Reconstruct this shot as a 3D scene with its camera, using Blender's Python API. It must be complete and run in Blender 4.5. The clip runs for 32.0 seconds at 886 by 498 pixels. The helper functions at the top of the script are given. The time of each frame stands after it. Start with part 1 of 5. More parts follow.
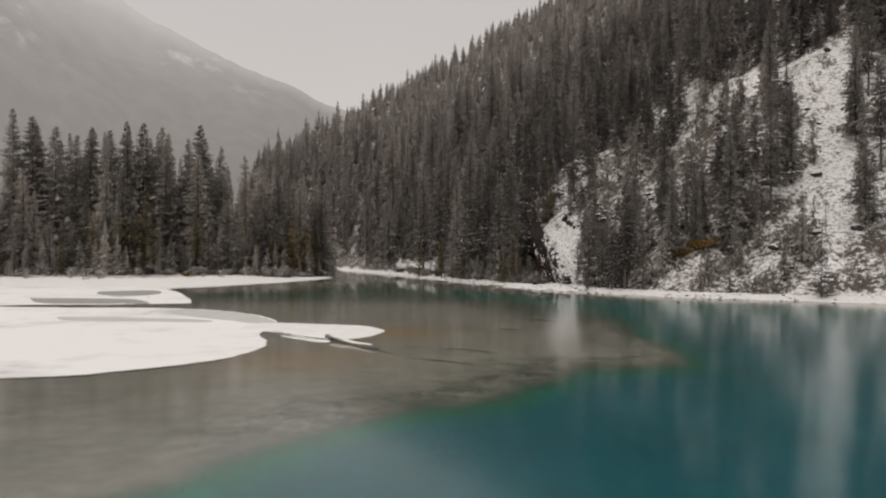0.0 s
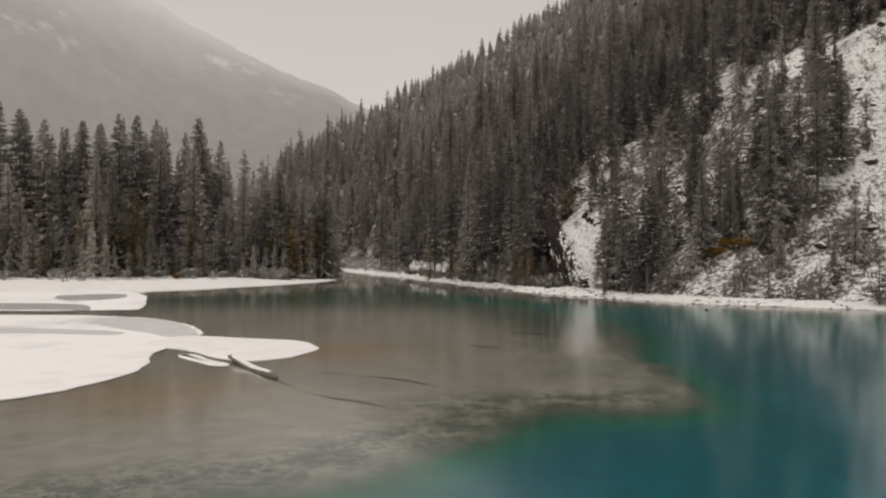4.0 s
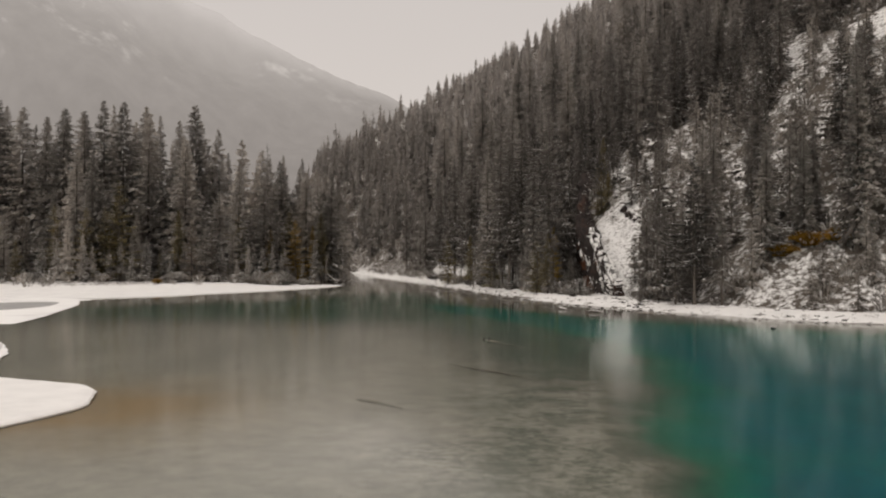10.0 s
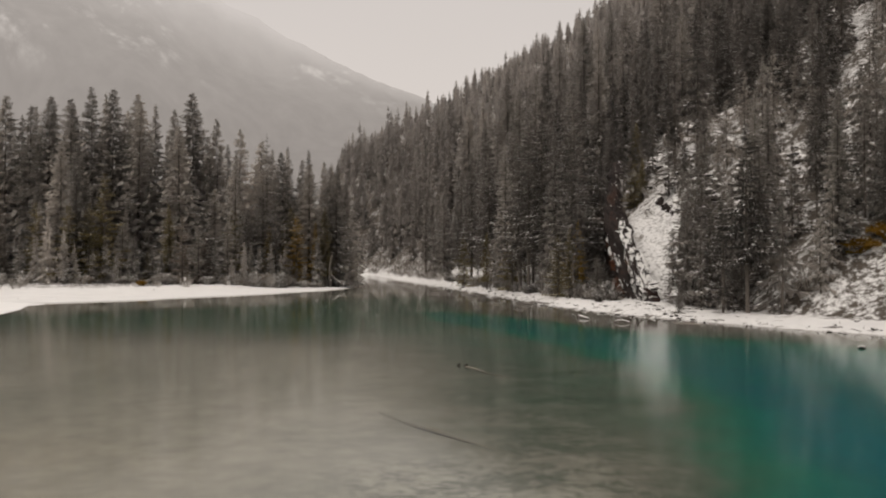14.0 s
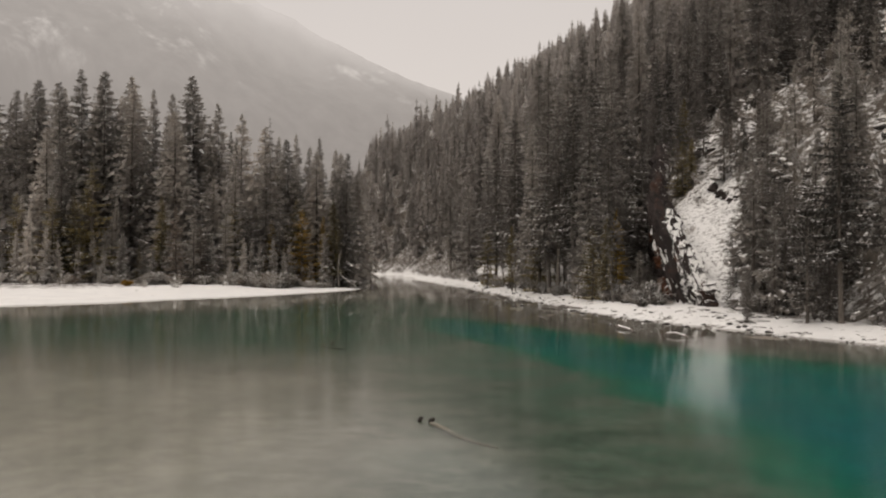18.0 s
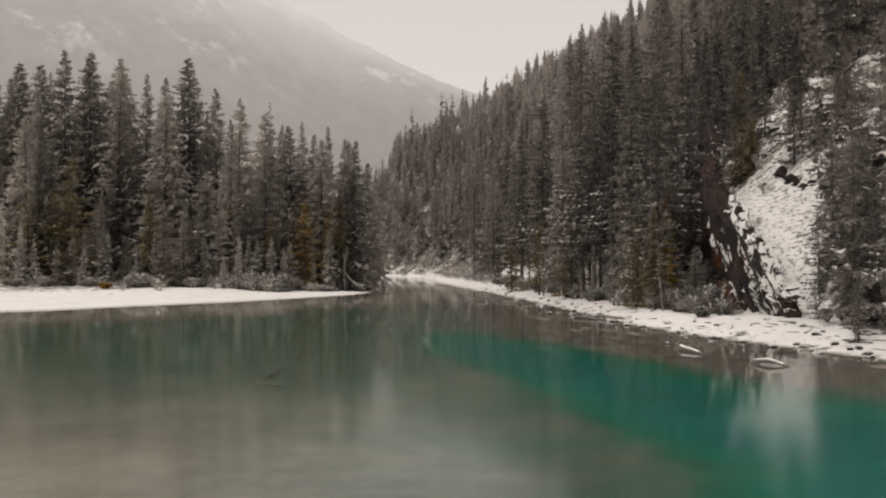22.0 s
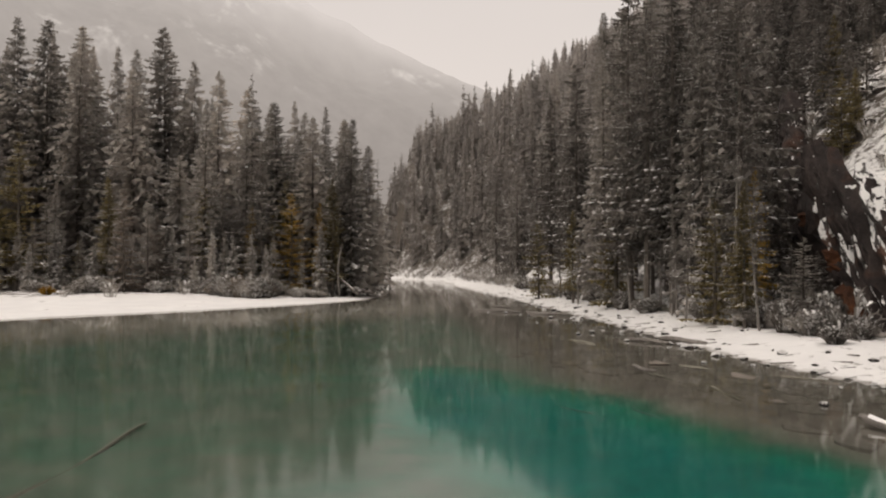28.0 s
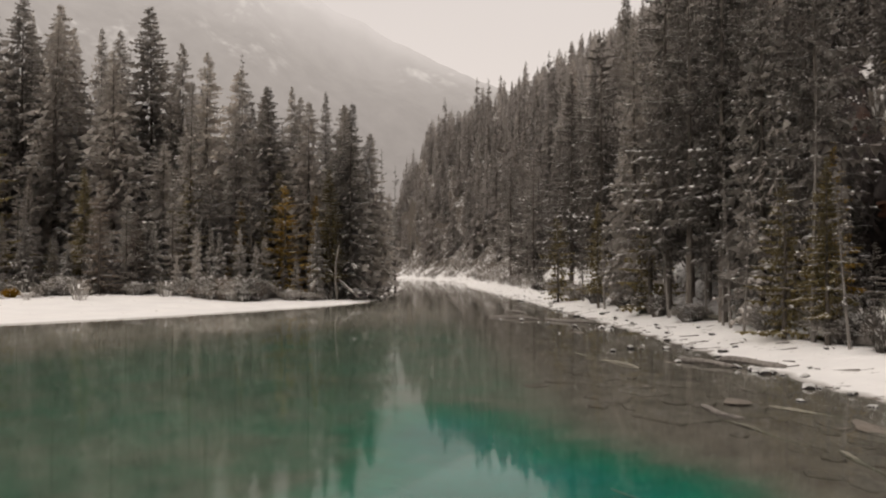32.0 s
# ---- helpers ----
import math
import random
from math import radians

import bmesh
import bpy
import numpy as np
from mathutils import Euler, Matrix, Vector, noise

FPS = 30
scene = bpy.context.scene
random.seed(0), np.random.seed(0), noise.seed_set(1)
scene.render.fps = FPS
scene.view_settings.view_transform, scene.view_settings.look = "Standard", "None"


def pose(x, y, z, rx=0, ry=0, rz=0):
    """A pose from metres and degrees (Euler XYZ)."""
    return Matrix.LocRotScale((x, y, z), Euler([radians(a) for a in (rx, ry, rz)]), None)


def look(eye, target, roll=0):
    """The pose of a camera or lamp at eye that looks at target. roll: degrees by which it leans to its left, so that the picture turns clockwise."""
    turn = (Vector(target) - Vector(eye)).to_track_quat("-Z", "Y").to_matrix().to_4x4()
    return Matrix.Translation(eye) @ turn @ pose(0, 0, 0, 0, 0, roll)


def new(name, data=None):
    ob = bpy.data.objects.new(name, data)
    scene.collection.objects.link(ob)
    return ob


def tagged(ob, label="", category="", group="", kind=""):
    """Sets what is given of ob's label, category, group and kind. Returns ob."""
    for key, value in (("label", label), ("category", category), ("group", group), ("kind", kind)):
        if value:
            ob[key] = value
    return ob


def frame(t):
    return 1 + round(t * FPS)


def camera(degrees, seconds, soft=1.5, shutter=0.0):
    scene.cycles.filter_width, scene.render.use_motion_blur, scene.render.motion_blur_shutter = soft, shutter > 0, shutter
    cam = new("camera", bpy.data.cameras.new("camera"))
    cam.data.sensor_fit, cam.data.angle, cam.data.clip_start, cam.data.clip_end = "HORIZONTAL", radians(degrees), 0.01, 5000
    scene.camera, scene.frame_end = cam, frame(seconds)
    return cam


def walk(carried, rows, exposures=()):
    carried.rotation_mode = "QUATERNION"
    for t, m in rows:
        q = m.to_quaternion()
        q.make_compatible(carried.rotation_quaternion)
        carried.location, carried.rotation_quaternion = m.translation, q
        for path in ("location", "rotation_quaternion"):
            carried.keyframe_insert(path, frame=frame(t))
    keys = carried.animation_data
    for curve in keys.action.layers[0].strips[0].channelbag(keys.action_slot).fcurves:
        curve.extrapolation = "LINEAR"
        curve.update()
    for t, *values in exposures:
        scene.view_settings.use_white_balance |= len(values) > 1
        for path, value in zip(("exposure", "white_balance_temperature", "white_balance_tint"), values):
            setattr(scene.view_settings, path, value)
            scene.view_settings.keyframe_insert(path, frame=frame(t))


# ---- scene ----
cam = camera(55.0, 32.0, soft=2.1)

# seconds, x, y, z, turn to the left, tilt upwards
PATH = [
    (0, 18.522, 28.465, 4.252, 3.944, 0.084),
    (1, 19.254, 30.957, 4.178, 4.569, 0.146),
    (2, 19.994, 33.491, 4.104, 5.183, 0.178),
    (3, 20.722, 36.061, 4.030, 5.815, 0.201),
    (4, 21.422, 38.661, 3.954, 6.463, 0.254),
    (5, 22.080, 41.284, 3.879, 7.190, 0.324),
    (6, 22.684, 43.927, 3.803, 7.818, 0.369),
    (7, 23.226, 46.583, 3.728, 8.478, 0.432),
    (8, 23.697, 49.248, 3.653, 9.151, 0.498),
    (9, 24.093, 51.919, 3.579, 9.787, 0.554),
    (10, 24.409, 54.591, 3.506, 10.397, 0.621),
    (11, 24.644, 57.261, 3.435, 10.989, 0.692),
    (12, 24.797, 59.925, 3.364, 11.562, 0.742),
    (13, 24.869, 62.579, 3.296, 12.180, 0.755),
    (14, 24.863, 65.221, 3.229, 12.828, 0.780),
    (15, 24.782, 67.845, 3.165, 13.466, 0.808),
    (16, 24.630, 70.449, 3.103, 14.139, 0.802),
    (17, 24.413, 73.029, 3.043, 14.729, 0.794),
    (18, 24.136, 75.579, 2.987, 15.292, 0.779),
    (19, 23.806, 78.095, 2.934, 15.818, 0.803),
    (20, 23.431, 80.571, 2.884, 16.349, 0.839),
    (21, 23.017, 83.002, 2.838, 16.893, 0.872),
    (22, 22.573, 85.381, 2.796, 17.350, 0.924),
    (23, 22.105, 87.702, 2.758, 17.687, 1.010),
    (24, 21.621, 89.955, 2.724, 17.978, 1.017),
    (25, 21.129, 92.134, 2.695, 18.241, 1.020),
    (26, 20.636, 94.227, 2.671, 18.530, 1.036),
    (27, 20.149, 96.224, 2.652, 18.829, 1.119),
    (28, 19.672, 98.115, 2.639, 19.114, 1.103),
    (29, 19.212, 99.885, 2.631, 19.407, 1.064),
    (30, 18.773, 101.522, 2.629, 19.673, 1.051),
    (31, 18.358, 103.010, 2.633, 19.895, 1.058),
    (32, 17.969, 104.334, 2.643, 20.106, 1.058),
]
walk(cam, [(t, pose(x, y, z, 90 + tilt, 0, turn)) for t, x, y, z, turn, tilt in PATH],
     [(0, -0.19, 6550, 12), (7, -0.12, 6720, 12.5), (16, 0.0, 6780, 12.5), (32, 0.17, 6880, 14)])

# ---------------------------------------------------------------- sky and light
world = bpy.data.worlds.new("overcast_sky")
scene.world = world
world.use_nodes = True
wn, wl = world.node_tree.nodes, world.node_tree.links
wn.clear()
w_out = wn.new("ShaderNodeOutputWorld")
w_bg = wn.new("ShaderNodeBackground")
w_sky = wn.new("ShaderNodeTexSky")
w_sky.sky_type, w_sky.sun_disc = "NISHITA", False
w_sky.sun_elevation, w_sky.sun_rotation = radians(48), radians(205)
w_dim = wn.new("ShaderNodeMixRGB")
w_dim.blend_type, w_dim.inputs[0].default_value = "MULTIPLY", 1.0
w_dim.inputs[2].default_value = (0.1, 0.1, 0.1, 1)
w_geo = wn.new("ShaderNodeTexCoord")
w_sep = wn.new("ShaderNodeSeparateXYZ")
w_ramp = wn.new("ShaderNodeValToRGB")          # the cloud deck: brighter overhead, as under any overcast
w_ramp.color_ramp.elements[0].position, w_ramp.color_ramp.elements[0].color = 0.0, (0.77, 0.712, 0.655, 1)
w_ramp.color_ramp.elements[1].position, w_ramp.color_ramp.elements[1].color = 1.0, (1.12, 1.06, 1.0, 1)
w_mid = w_ramp.color_ramp.elements.new(0.32)
w_mid.color = (0.66, 0.625, 0.595, 1)
w_noise = wn.new("ShaderNodeTexNoise")
w_noise.inputs["Scale"].default_value, w_noise.inputs["Detail"].default_value = 2.2, 4
w_cl = wn.new("ShaderNodeMapRange")
w_cl.inputs["To Min"].default_value, w_cl.inputs["To Max"].default_value = 0.95, 1.05
w_mul = wn.new("ShaderNodeMixRGB")
w_mul.blend_type, w_mul.inputs[0].default_value = "MULTIPLY", 1.0
w_mix = wn.new("ShaderNodeMixRGB")
w_mix.inputs[0].default_value = 0.93
wl.new(w_sky.outputs[0], w_dim.inputs[1])
wl.new(w_geo.outputs["Generated"], w_sep.inputs[0])
wl.new(w_sep.outputs["Z"], w_ramp.inputs[0])
wl.new(w_geo.outputs["Generated"], w_noise.inputs["Vector"])
wl.new(w_noise.outputs["Fac"], w_cl.inputs["Value"])
wl.new(w_ramp.outputs[0], w_mul.inputs[1])
wl.new(w_cl.outputs[0], w_mul.inputs[2])
wl.new(w_dim.outputs[0], w_mix.inputs[1])
wl.new(w_mul.outputs[0], w_mix.inputs[2])
wl.new(w_mix.outputs[0], w_bg.inputs["Color"])
w_bg.inputs["Strength"].default_value = 1.0
wl.new(w_bg.outputs[0], w_out.inputs["Surface"])

sun = new("sun", bpy.data.lights.new("sun", "SUN"))
sun.data.energy, sun.data.angle, sun.data.color = 0.9, radians(25), (1.0, 0.96, 0.9)
sun.matrix_world = look((0, -60, 80), (30, 0, 0))


# ---------------------------------------------------------------- materials
class Nodes:
    """A small hand for building node trees."""

    def __init__(self, name):
        self.mat = bpy.data.materials.new(name)
        self.mat.use_nodes = True
        self.tree = self.mat.node_tree
        self.bsdf = self.tree.nodes["Principled BSDF"]
        self.out = self.tree.nodes["Material Output"]

    def node(self, kind, **inputs):
        n = self.tree.nodes.new(kind)
        for key, value in inputs.items():
            key = key.replace("_", " ")
            if hasattr(value, "is_linked"):
                self.tree.links.new(value, n.inputs[key])
            else:
                n.inputs[key].default_value = value
        return n

    def link(self, a, b):
        self.tree.links.new(a, b)

    def coords(self, scale=(1, 1, 1)):
        c = self.tree.nodes.new("ShaderNodeTexCoord")
        m = self.tree.nodes.new("ShaderNodeMapping")
        m.inputs["Scale"].default_value = scale
        self.link(c.outputs["Object"], m.inputs["Vector"])
        return m.outputs[0]

    def noise(self, scale, detail=5, rough=0.6, vector=None):
        n = self.node("ShaderNodeTexNoise", Scale=scale, Detail=detail, Roughness=rough)
        self.link(vector or self.coords(), n.inputs["Vector"])
        return n.outputs["Fac"]

    def ramp(self, fac, stops):
        r = self.tree.nodes.new("ShaderNodeValToRGB")
        e = r.color_ramp.elements
        while len(e) < len(stops):
            e.new(0.5)
        for el, (p, c) in zip(e, stops):
            el.position, el.color = p, (*c, 1)
        self.link(fac, r.inputs[0])
        return r.outputs[0]

    def span(self, fac, a, b, lo=0.0, hi=1.0):
        m = self.node("ShaderNodeMapRange")
        m.inputs["From Min"].default_value, m.inputs["From Max"].default_value = a, b
        m.inputs["To Min"].default_value, m.inputs["To Max"].default_value = lo, hi
        self.link(fac, m.inputs["Value"])
        return m.outputs[0]

    def math(self, op, a, b):
        m = self.tree.nodes.new("ShaderNodeMath")
        m.operation = op
        for s, v in zip(m.inputs, (a, b)):
            if hasattr(v, "is_linked"):
                self.link(v, s)
            else:
                s.default_value = v
        return m.outputs[0]

    def mix(self, fac, a, b, mode="MIX"):
        m = self.tree.nodes.new("ShaderNodeMixRGB")
        m.blend_type = mode
        for s, v in zip(m.inputs, (fac, a, b)):
            if hasattr(v, "is_linked"):
                self.link(v, s)
            else:
                s.default_value = v if not isinstance(v, tuple) else (*v, 1)
        return m.outputs[0]

    def bump(self, height, strength=0.5, distance=0.1):
        b = self.node("ShaderNodeBump", Strength=strength, Distance=distance, Height=height)
        self.link(b.outputs[0], self.bsdf.inputs["Normal"])

    def done(self, colour, rough=0.8, spec=0.3):
        for key, v in (("Base Color", colour), ("Roughness", rough), ("Specular IOR Level", spec)):
            if hasattr(v, "is_linked"):
                self.link(v, self.bsdf.inputs[key])
            else:
                self.bsdf.inputs[key].default_value = (*v, 1) if isinstance(v, tuple) else v
        return self.mat


def make_ground_material():
    """Snow over earth and rock above the water; gravel, silt and deep clear water's colour below it."""
    n = Nodes("snowy_ground")
    geo = n.tree.nodes.new("ShaderNodeNewGeometry")
    pos = n.tree.nodes.new("ShaderNodeSeparateXYZ")
    n.link(geo.outputs["Position"], pos.inputs[0])
    nor = n.tree.nodes.new("ShaderNodeSeparateXYZ")
    n.link(geo.outputs["Normal"], nor.inputs[0])
    fine, mid = n.noise(2.1, 8, 0.72), n.noise(0.45, 6)
    snow = n.ramp(mid, [(0.3, (0.74, 0.73, 0.72)), (0.7, (0.86, 0.85, 0.83))])
    soil = n.ramp(fine, [(0.3, (0.035, 0.03, 0.026)), (0.55, (0.10, 0.085, 0.07)), (0.8, (0.17, 0.15, 0.13))])
    cover = n.math("ADD", n.math("MULTIPLY", fine, 0.75), n.math("MULTIPLY", mid, 0.4))
    steep = n.span(nor.outputs["Z"], 0.15, 0.62, 0.26, -0.08)
    lit = n.tree.nodes.new("ShaderNodeAttribute")
    lit.attribute_name = "litter"
    under_trees = n.math("MULTIPLY", lit.outputs["Fac"], 0.21)
    bare = n.span(n.math("ADD", n.math("ADD", cover, steep), under_trees), 0.60, 0.68)
    fleck = n.math("MULTIPLY", n.span(n.noise(3.4, 6, 0.72, n.coords((0.8, 0.8, 1.8))), 0.53, 0.60), n.span(nor.outputs["Z"], 0.985, 0.93))
    land = n.mix(n.math("MAXIMUM", bare, n.math("MULTIPLY", fleck, 0.8)), snow, soil)
    stir = n.math("ADD", n.math("MULTIPLY", n.math("SUBTRACT", mid, 0.5), 1.3), n.math("MULTIPLY", n.math("SUBTRACT", fine, 0.5), 0.7))
    column = n.tree.nodes.new("ShaderNodeAttribute")
    column.attribute_name = "water_depth"
    depth = n.math("ADD", column.outputs["Fac"], n.math("MULTIPLY", stir, n.span(column.outputs["Fac"], 0.2, 1.6)))
    bed = n.ramp(n.span(depth, 0.0, 5.0), [
        (0.0, (0.17, 0.147, 0.12)), (0.05, (0.34, 0.305, 0.265)), (0.10, (0.40, 0.36, 0.312)), (0.16, (0.275, 0.25, 0.21)), (0.30, (0.135, 0.172, 0.130)),
        (0.42, (0.035, 0.160, 0.102)), (0.58, (0.001, 0.180, 0.122)), (0.76, (0.0, 0.172, 0.150)), (1.0, (0.0, 0.135, 0.168))])
    pebble = n.mix(0.38, bed, n.ramp(n.noise(1.6, 8, 0.75), [(0.25, (0.25, 0.25, 0.25)), (0.75, (1.6, 1.6, 1.6))]), "MULTIPLY")
    weed = n.ramp(n.noise(0.32, 8, 0.68, n.coords((1.0, 0.55, 1))), [(0.34, (0.66, 0.70, 0.66)), (0.66, (1.2, 1.2, 1.2))])
    pebble = n.mix(0.5, pebble, weed, "MULTIPLY")
    silt = n.tree.nodes.new("ShaderNodeAttribute")
    silt.attribute_name = "ochre_silt"
    pebble = n.mix(n.math("MULTIPLY", silt.outputs["Fac"], n.span(n.noise(0.4, 5), 0.3, 0.6, 0.35, 0.9)), pebble, (0.40, 0.25, 0.11))
    alga = n.tree.nodes.new("ShaderNodeAttribute")
    alga.attribute_name = "algae"
    pebble = n.mix(n.math("MULTIPLY", alga.outputs["Fac"], n.span(n.math("ADD", n.math("MULTIPLY", n.noise(0.9, 5, 0.6), 0.4), n.math("MULTIPLY", n.noise(5.0, 6, 0.75), 0.6)), 0.45, 0.55, 0.05, 0.9)), pebble, (0.04, 0.062, 0.04))
    stony = n.tree.nodes.new("ShaderNodeAttribute")
    stony.attribute_name = "rock_shelf"
    pebble = n.mix(stony.outputs["Fac"], pebble, n.ramp(n.noise(1.1, 8, 0.7, n.coords((1.3, 0.7, 1))), [(0.3, (0.115, 0.098, 0.082)), (0.7, (0.235, 0.203, 0.172))]))
    under = n.span(pos.outputs["Z"], 0.03, -0.01)
    n.bump(n.math("ADD", fine, mid), 0.6, 0.25)
    return n.done(n.mix(under, land, pebble), 0.9, 0.15)


def make_water_material():
    n = Nodes("clear_lake_water")
    n.tree.nodes.remove(n.bsdf)
    clear = n.node("ShaderNodeBsdfTransparent", Color=(0.93, 0.97, 0.96, 1))
    geo = n.tree.nodes.new("ShaderNodeNewGeometry")
    pos = n.tree.nodes.new("ShaderNodeSeparateXYZ")
    n.link(geo.outputs["Position"], pos.inputs[0])
    ruffled = n.span(pos.outputs["Y"], 99.0, 114.0, 0.125, 0.045)      # open water is ruffled, the sheltered end is calm
    gloss = n.node("ShaderNodeBsdfAnisotropic", Color=(1, 1, 1, 1), Roughness=ruffled)
    ripple = n.noise(0.9, 3, 0.5, n.coords((1.0, 0.6, 1)))
    patch = n.span(n.noise(0.045, 3), 0.35, 0.65, 0.25, 1.0)
    bump = n.node("ShaderNodeBump", Strength=0.09, Distance=0.05, Height=n.math("MULTIPLY", ripple, patch))
    n.link(bump.outputs[0], gloss.inputs["Normal"])
    fres = n.node("ShaderNodeFresnel", IOR=1.27)
    n.link(bump.outputs[0], fres.inputs["Normal"])
    mix = n.tree.nodes.new("ShaderNodeMixShader")
    n.link(fres.outputs[0], mix.inputs[0])
    n.link(clear.outputs[0], mix.inputs[1])
    n.link(gloss.outputs[0], mix.inputs[2])
    n.link(mix.outputs[0], n.out.inputs["Surface"])
    return n.mat


def make_snow(name="fresh_snow", lo=0.74, hi=0.86):
    n = Nodes(name)
    mid = n.noise(0.8, 6)
    n.bump(n.noise(6.0, 6), 0.4, 0.05)
    return n.done(n.ramp(mid, [(0.3, (lo, lo * 0.985, lo * 0.965)), (0.7, (hi, hi * 0.985, hi * 0.965))]), 0.75, 0.2)


def make_ice():
    n = Nodes("snow_covered_ice")
    wide, mid = n.noise(0.10, 4), n.noise(0.7, 6)
    m = n.math("ADD", n.math("MULTIPLY", wide, 0.75), n.math("MULTIPLY", mid, 0.25))
    n.bump(n.noise(3.0, 6), 0.25, 0.03)
    return n.done(n.ramp(m, [(0.36, (0.50, 0.495, 0.49)), (0.42, (0.74, 0.73, 0.72)), (0.5, (0.87, 0.86, 0.845))]), 0.6, 0.3)


def make_needles(name, dark, light, frost=0.35):
    """Needles in clumps, powdered with fine frost and paled with distance by painted haze."""
    n = Nodes(name)
    info = n.tree.nodes.new("ShaderNodeObjectInfo")
    geo = n.tree.nodes.new("ShaderNodeNewGeometry")
    var = n.math("ADD", n.math("MULTIPLY", geo.outputs["Random Per Island"], 0.6), n.math("MULTIPLY", info.outputs["Random"], 0.4))
    col = n.ramp(var, [(0.1, dark), (0.9, light)])
    col = n.mix(0.6, col, n.ramp(n.noise(1.7, 4), [(0.3, (0.55, 0.55, 0.55)), (0.7, (1.35, 1.35, 1.35))]), "MULTIPLY")
    plot = n.tree.nodes.new("ShaderNodeMapping")             # one tree is dark, its neighbour pale
    plot.inputs["Scale"].default_value = (1.0, 1.0, 0.06)
    n.link(geo.outputs["Position"], plot.inputs["Vector"])
    tone = n.span(n.noise(0.33, 1, 0.5, plot.outputs[0]), 0.36, 0.64, 0.62, 1.5)
    col = n.mix(1.0, col, n.node("ShaderNodeCombineColor", Red=tone, Green=tone, Blue=tone).outputs[0], "MULTIPLY")
    white = n.math("MULTIPLY", n.span(n.noise(4.5, 6, 0.7), 0.54, 0.68), frost)
    col = n.mix(white, col, (0.62, 0.60, 0.58))
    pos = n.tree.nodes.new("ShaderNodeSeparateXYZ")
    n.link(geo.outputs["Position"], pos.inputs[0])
    haze_fade = n.span(n.math("ADD", pos.outputs["Y"], n.math("MULTIPLY", pos.outputs["Z"], 0.8)), 165.0, 370.0, 0.0, 0.55)      # distance haze put into the needle colour, growing up the valley and the hill
    col = n.mix(haze_fade, col, (0.60, 0.565, 0.535))
    n.done(col, 0.85, 0.15)
    thin = n.node("ShaderNodeBsdfTranslucent", Color=col)
    both = n.tree.nodes.new("ShaderNodeMixShader")
    both.inputs[0].default_value = 0.5
    n.link(n.bsdf.outputs[0], both.inputs[1])
    n.link(thin.outputs[0], both.inputs[2])
    n.link(both.outputs[0], n.out.inputs["Surface"])
    return n.mat


def make_bark(name="bark", a=(0.05, 0.042, 0.036), b=(0.16, 0.14, 0.12)):
    n = Nodes(name)
    v = n.noise(9.0, 6, 0.7, n.coords((1, 1, 0.2)))
    n.bump(v, 0.7, 0.04)
    return n.done(n.ramp(v, [(0.3, a), (0.7, b)]), 0.9, 0.15)


def make_rock(name, snow_from, rust_amount, lee=(0, 0, 1), streak=0.9, low=(0.018, 0.017, 0.016), mid=(0.055, 0.05, 0.047), high=(0.13, 0.12, 0.11)):
    n = Nodes(name)
    geo = n.tree.nodes.new("ShaderNodeNewGeometry")
    nor = n.tree.nodes.new("ShaderNodeSeparateXYZ")
    n.link(geo.outputs["Normal"], nor.inputs[0])
    beds = n.tree.nodes.new("ShaderNodeMapping")            # turned along the tilted beds, then drawn out
    beds.inputs["Rotation"].default_value = (radians(66), 0, 0)
    n.link(n.coords(), beds.inputs["Vector"])
    along = n.tree.nodes.new("ShaderNodeMapping")
    along.inputs["Scale"].default_value = (1.6, 1.6, 0.34)
    n.link(beds.outputs[0], along.inputs["Vector"])
    a = n.noise(1.3, 8, 0.7, along.outputs[0])
    col = n.ramp(a, [(0.25, low), (0.5, mid), (0.8, high)])
    rust = n.span(n.noise(0.5, 4), 0.60, 0.70)
    col = n.mix(n.math("MULTIPLY", rust, rust_amount), col, (0.20, 0.065, 0.02))
    n.bump(a, 0.9, 0.3)
    if snow_from < 1.5:
        lie = n.math("MULTIPLY", n.math("SUBTRACT", n.noise(1.1 if streak < 1 else 2.8, 7, 0.65, along.outputs[0]), 0.5), streak)
        drift = n.tree.nodes.new("ShaderNodeVectorMath")     # snow lies on what faces up and to the sheltered side
        drift.operation = "DOT_PRODUCT"
        n.link(geo.outputs["Normal"], drift.inputs[0])
        drift.inputs[1].default_value = lee
        up = n.math("ADD", drift.outputs["Value"], lie)
        col = n.mix(n.span(up, snow_from, snow_from + 0.12), col, (0.80, 0.79, 0.77))
    return n.done(col, 0.85, 0.25)


MAT_GROUND, MAT_WATER, MAT_SNOW, MAT_ICE = make_ground_material(), make_water_material(), make_snow(), make_ice()
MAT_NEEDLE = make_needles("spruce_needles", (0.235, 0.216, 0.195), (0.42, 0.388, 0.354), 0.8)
# MAT_NEEDLE about a fifth brighter: extra light painted in against the wood's self-shadow.
MAT_NEEDLE_WOOD = make_needles("brightened_spruce_needles", (0.28, 0.258, 0.234), (0.49, 0.455, 0.417), 0.9)
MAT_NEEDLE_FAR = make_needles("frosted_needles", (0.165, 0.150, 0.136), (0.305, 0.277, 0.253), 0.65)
# Paler needles for ridge and valley: haze is put into the colour.
MAT_NEEDLE_RIDGE = make_needles("hazed_needles", (0.25, 0.230, 0.214), (0.40, 0.370, 0.345), 0.6)
# Darker needle copy for the hill bank, its shade put into the colour.
MAT_NEEDLE_SHADED = make_needles("shaded_needles", (0.108, 0.098, 0.088), (0.235, 0.215, 0.195), 0.75)
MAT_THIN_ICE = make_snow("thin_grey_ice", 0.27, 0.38)
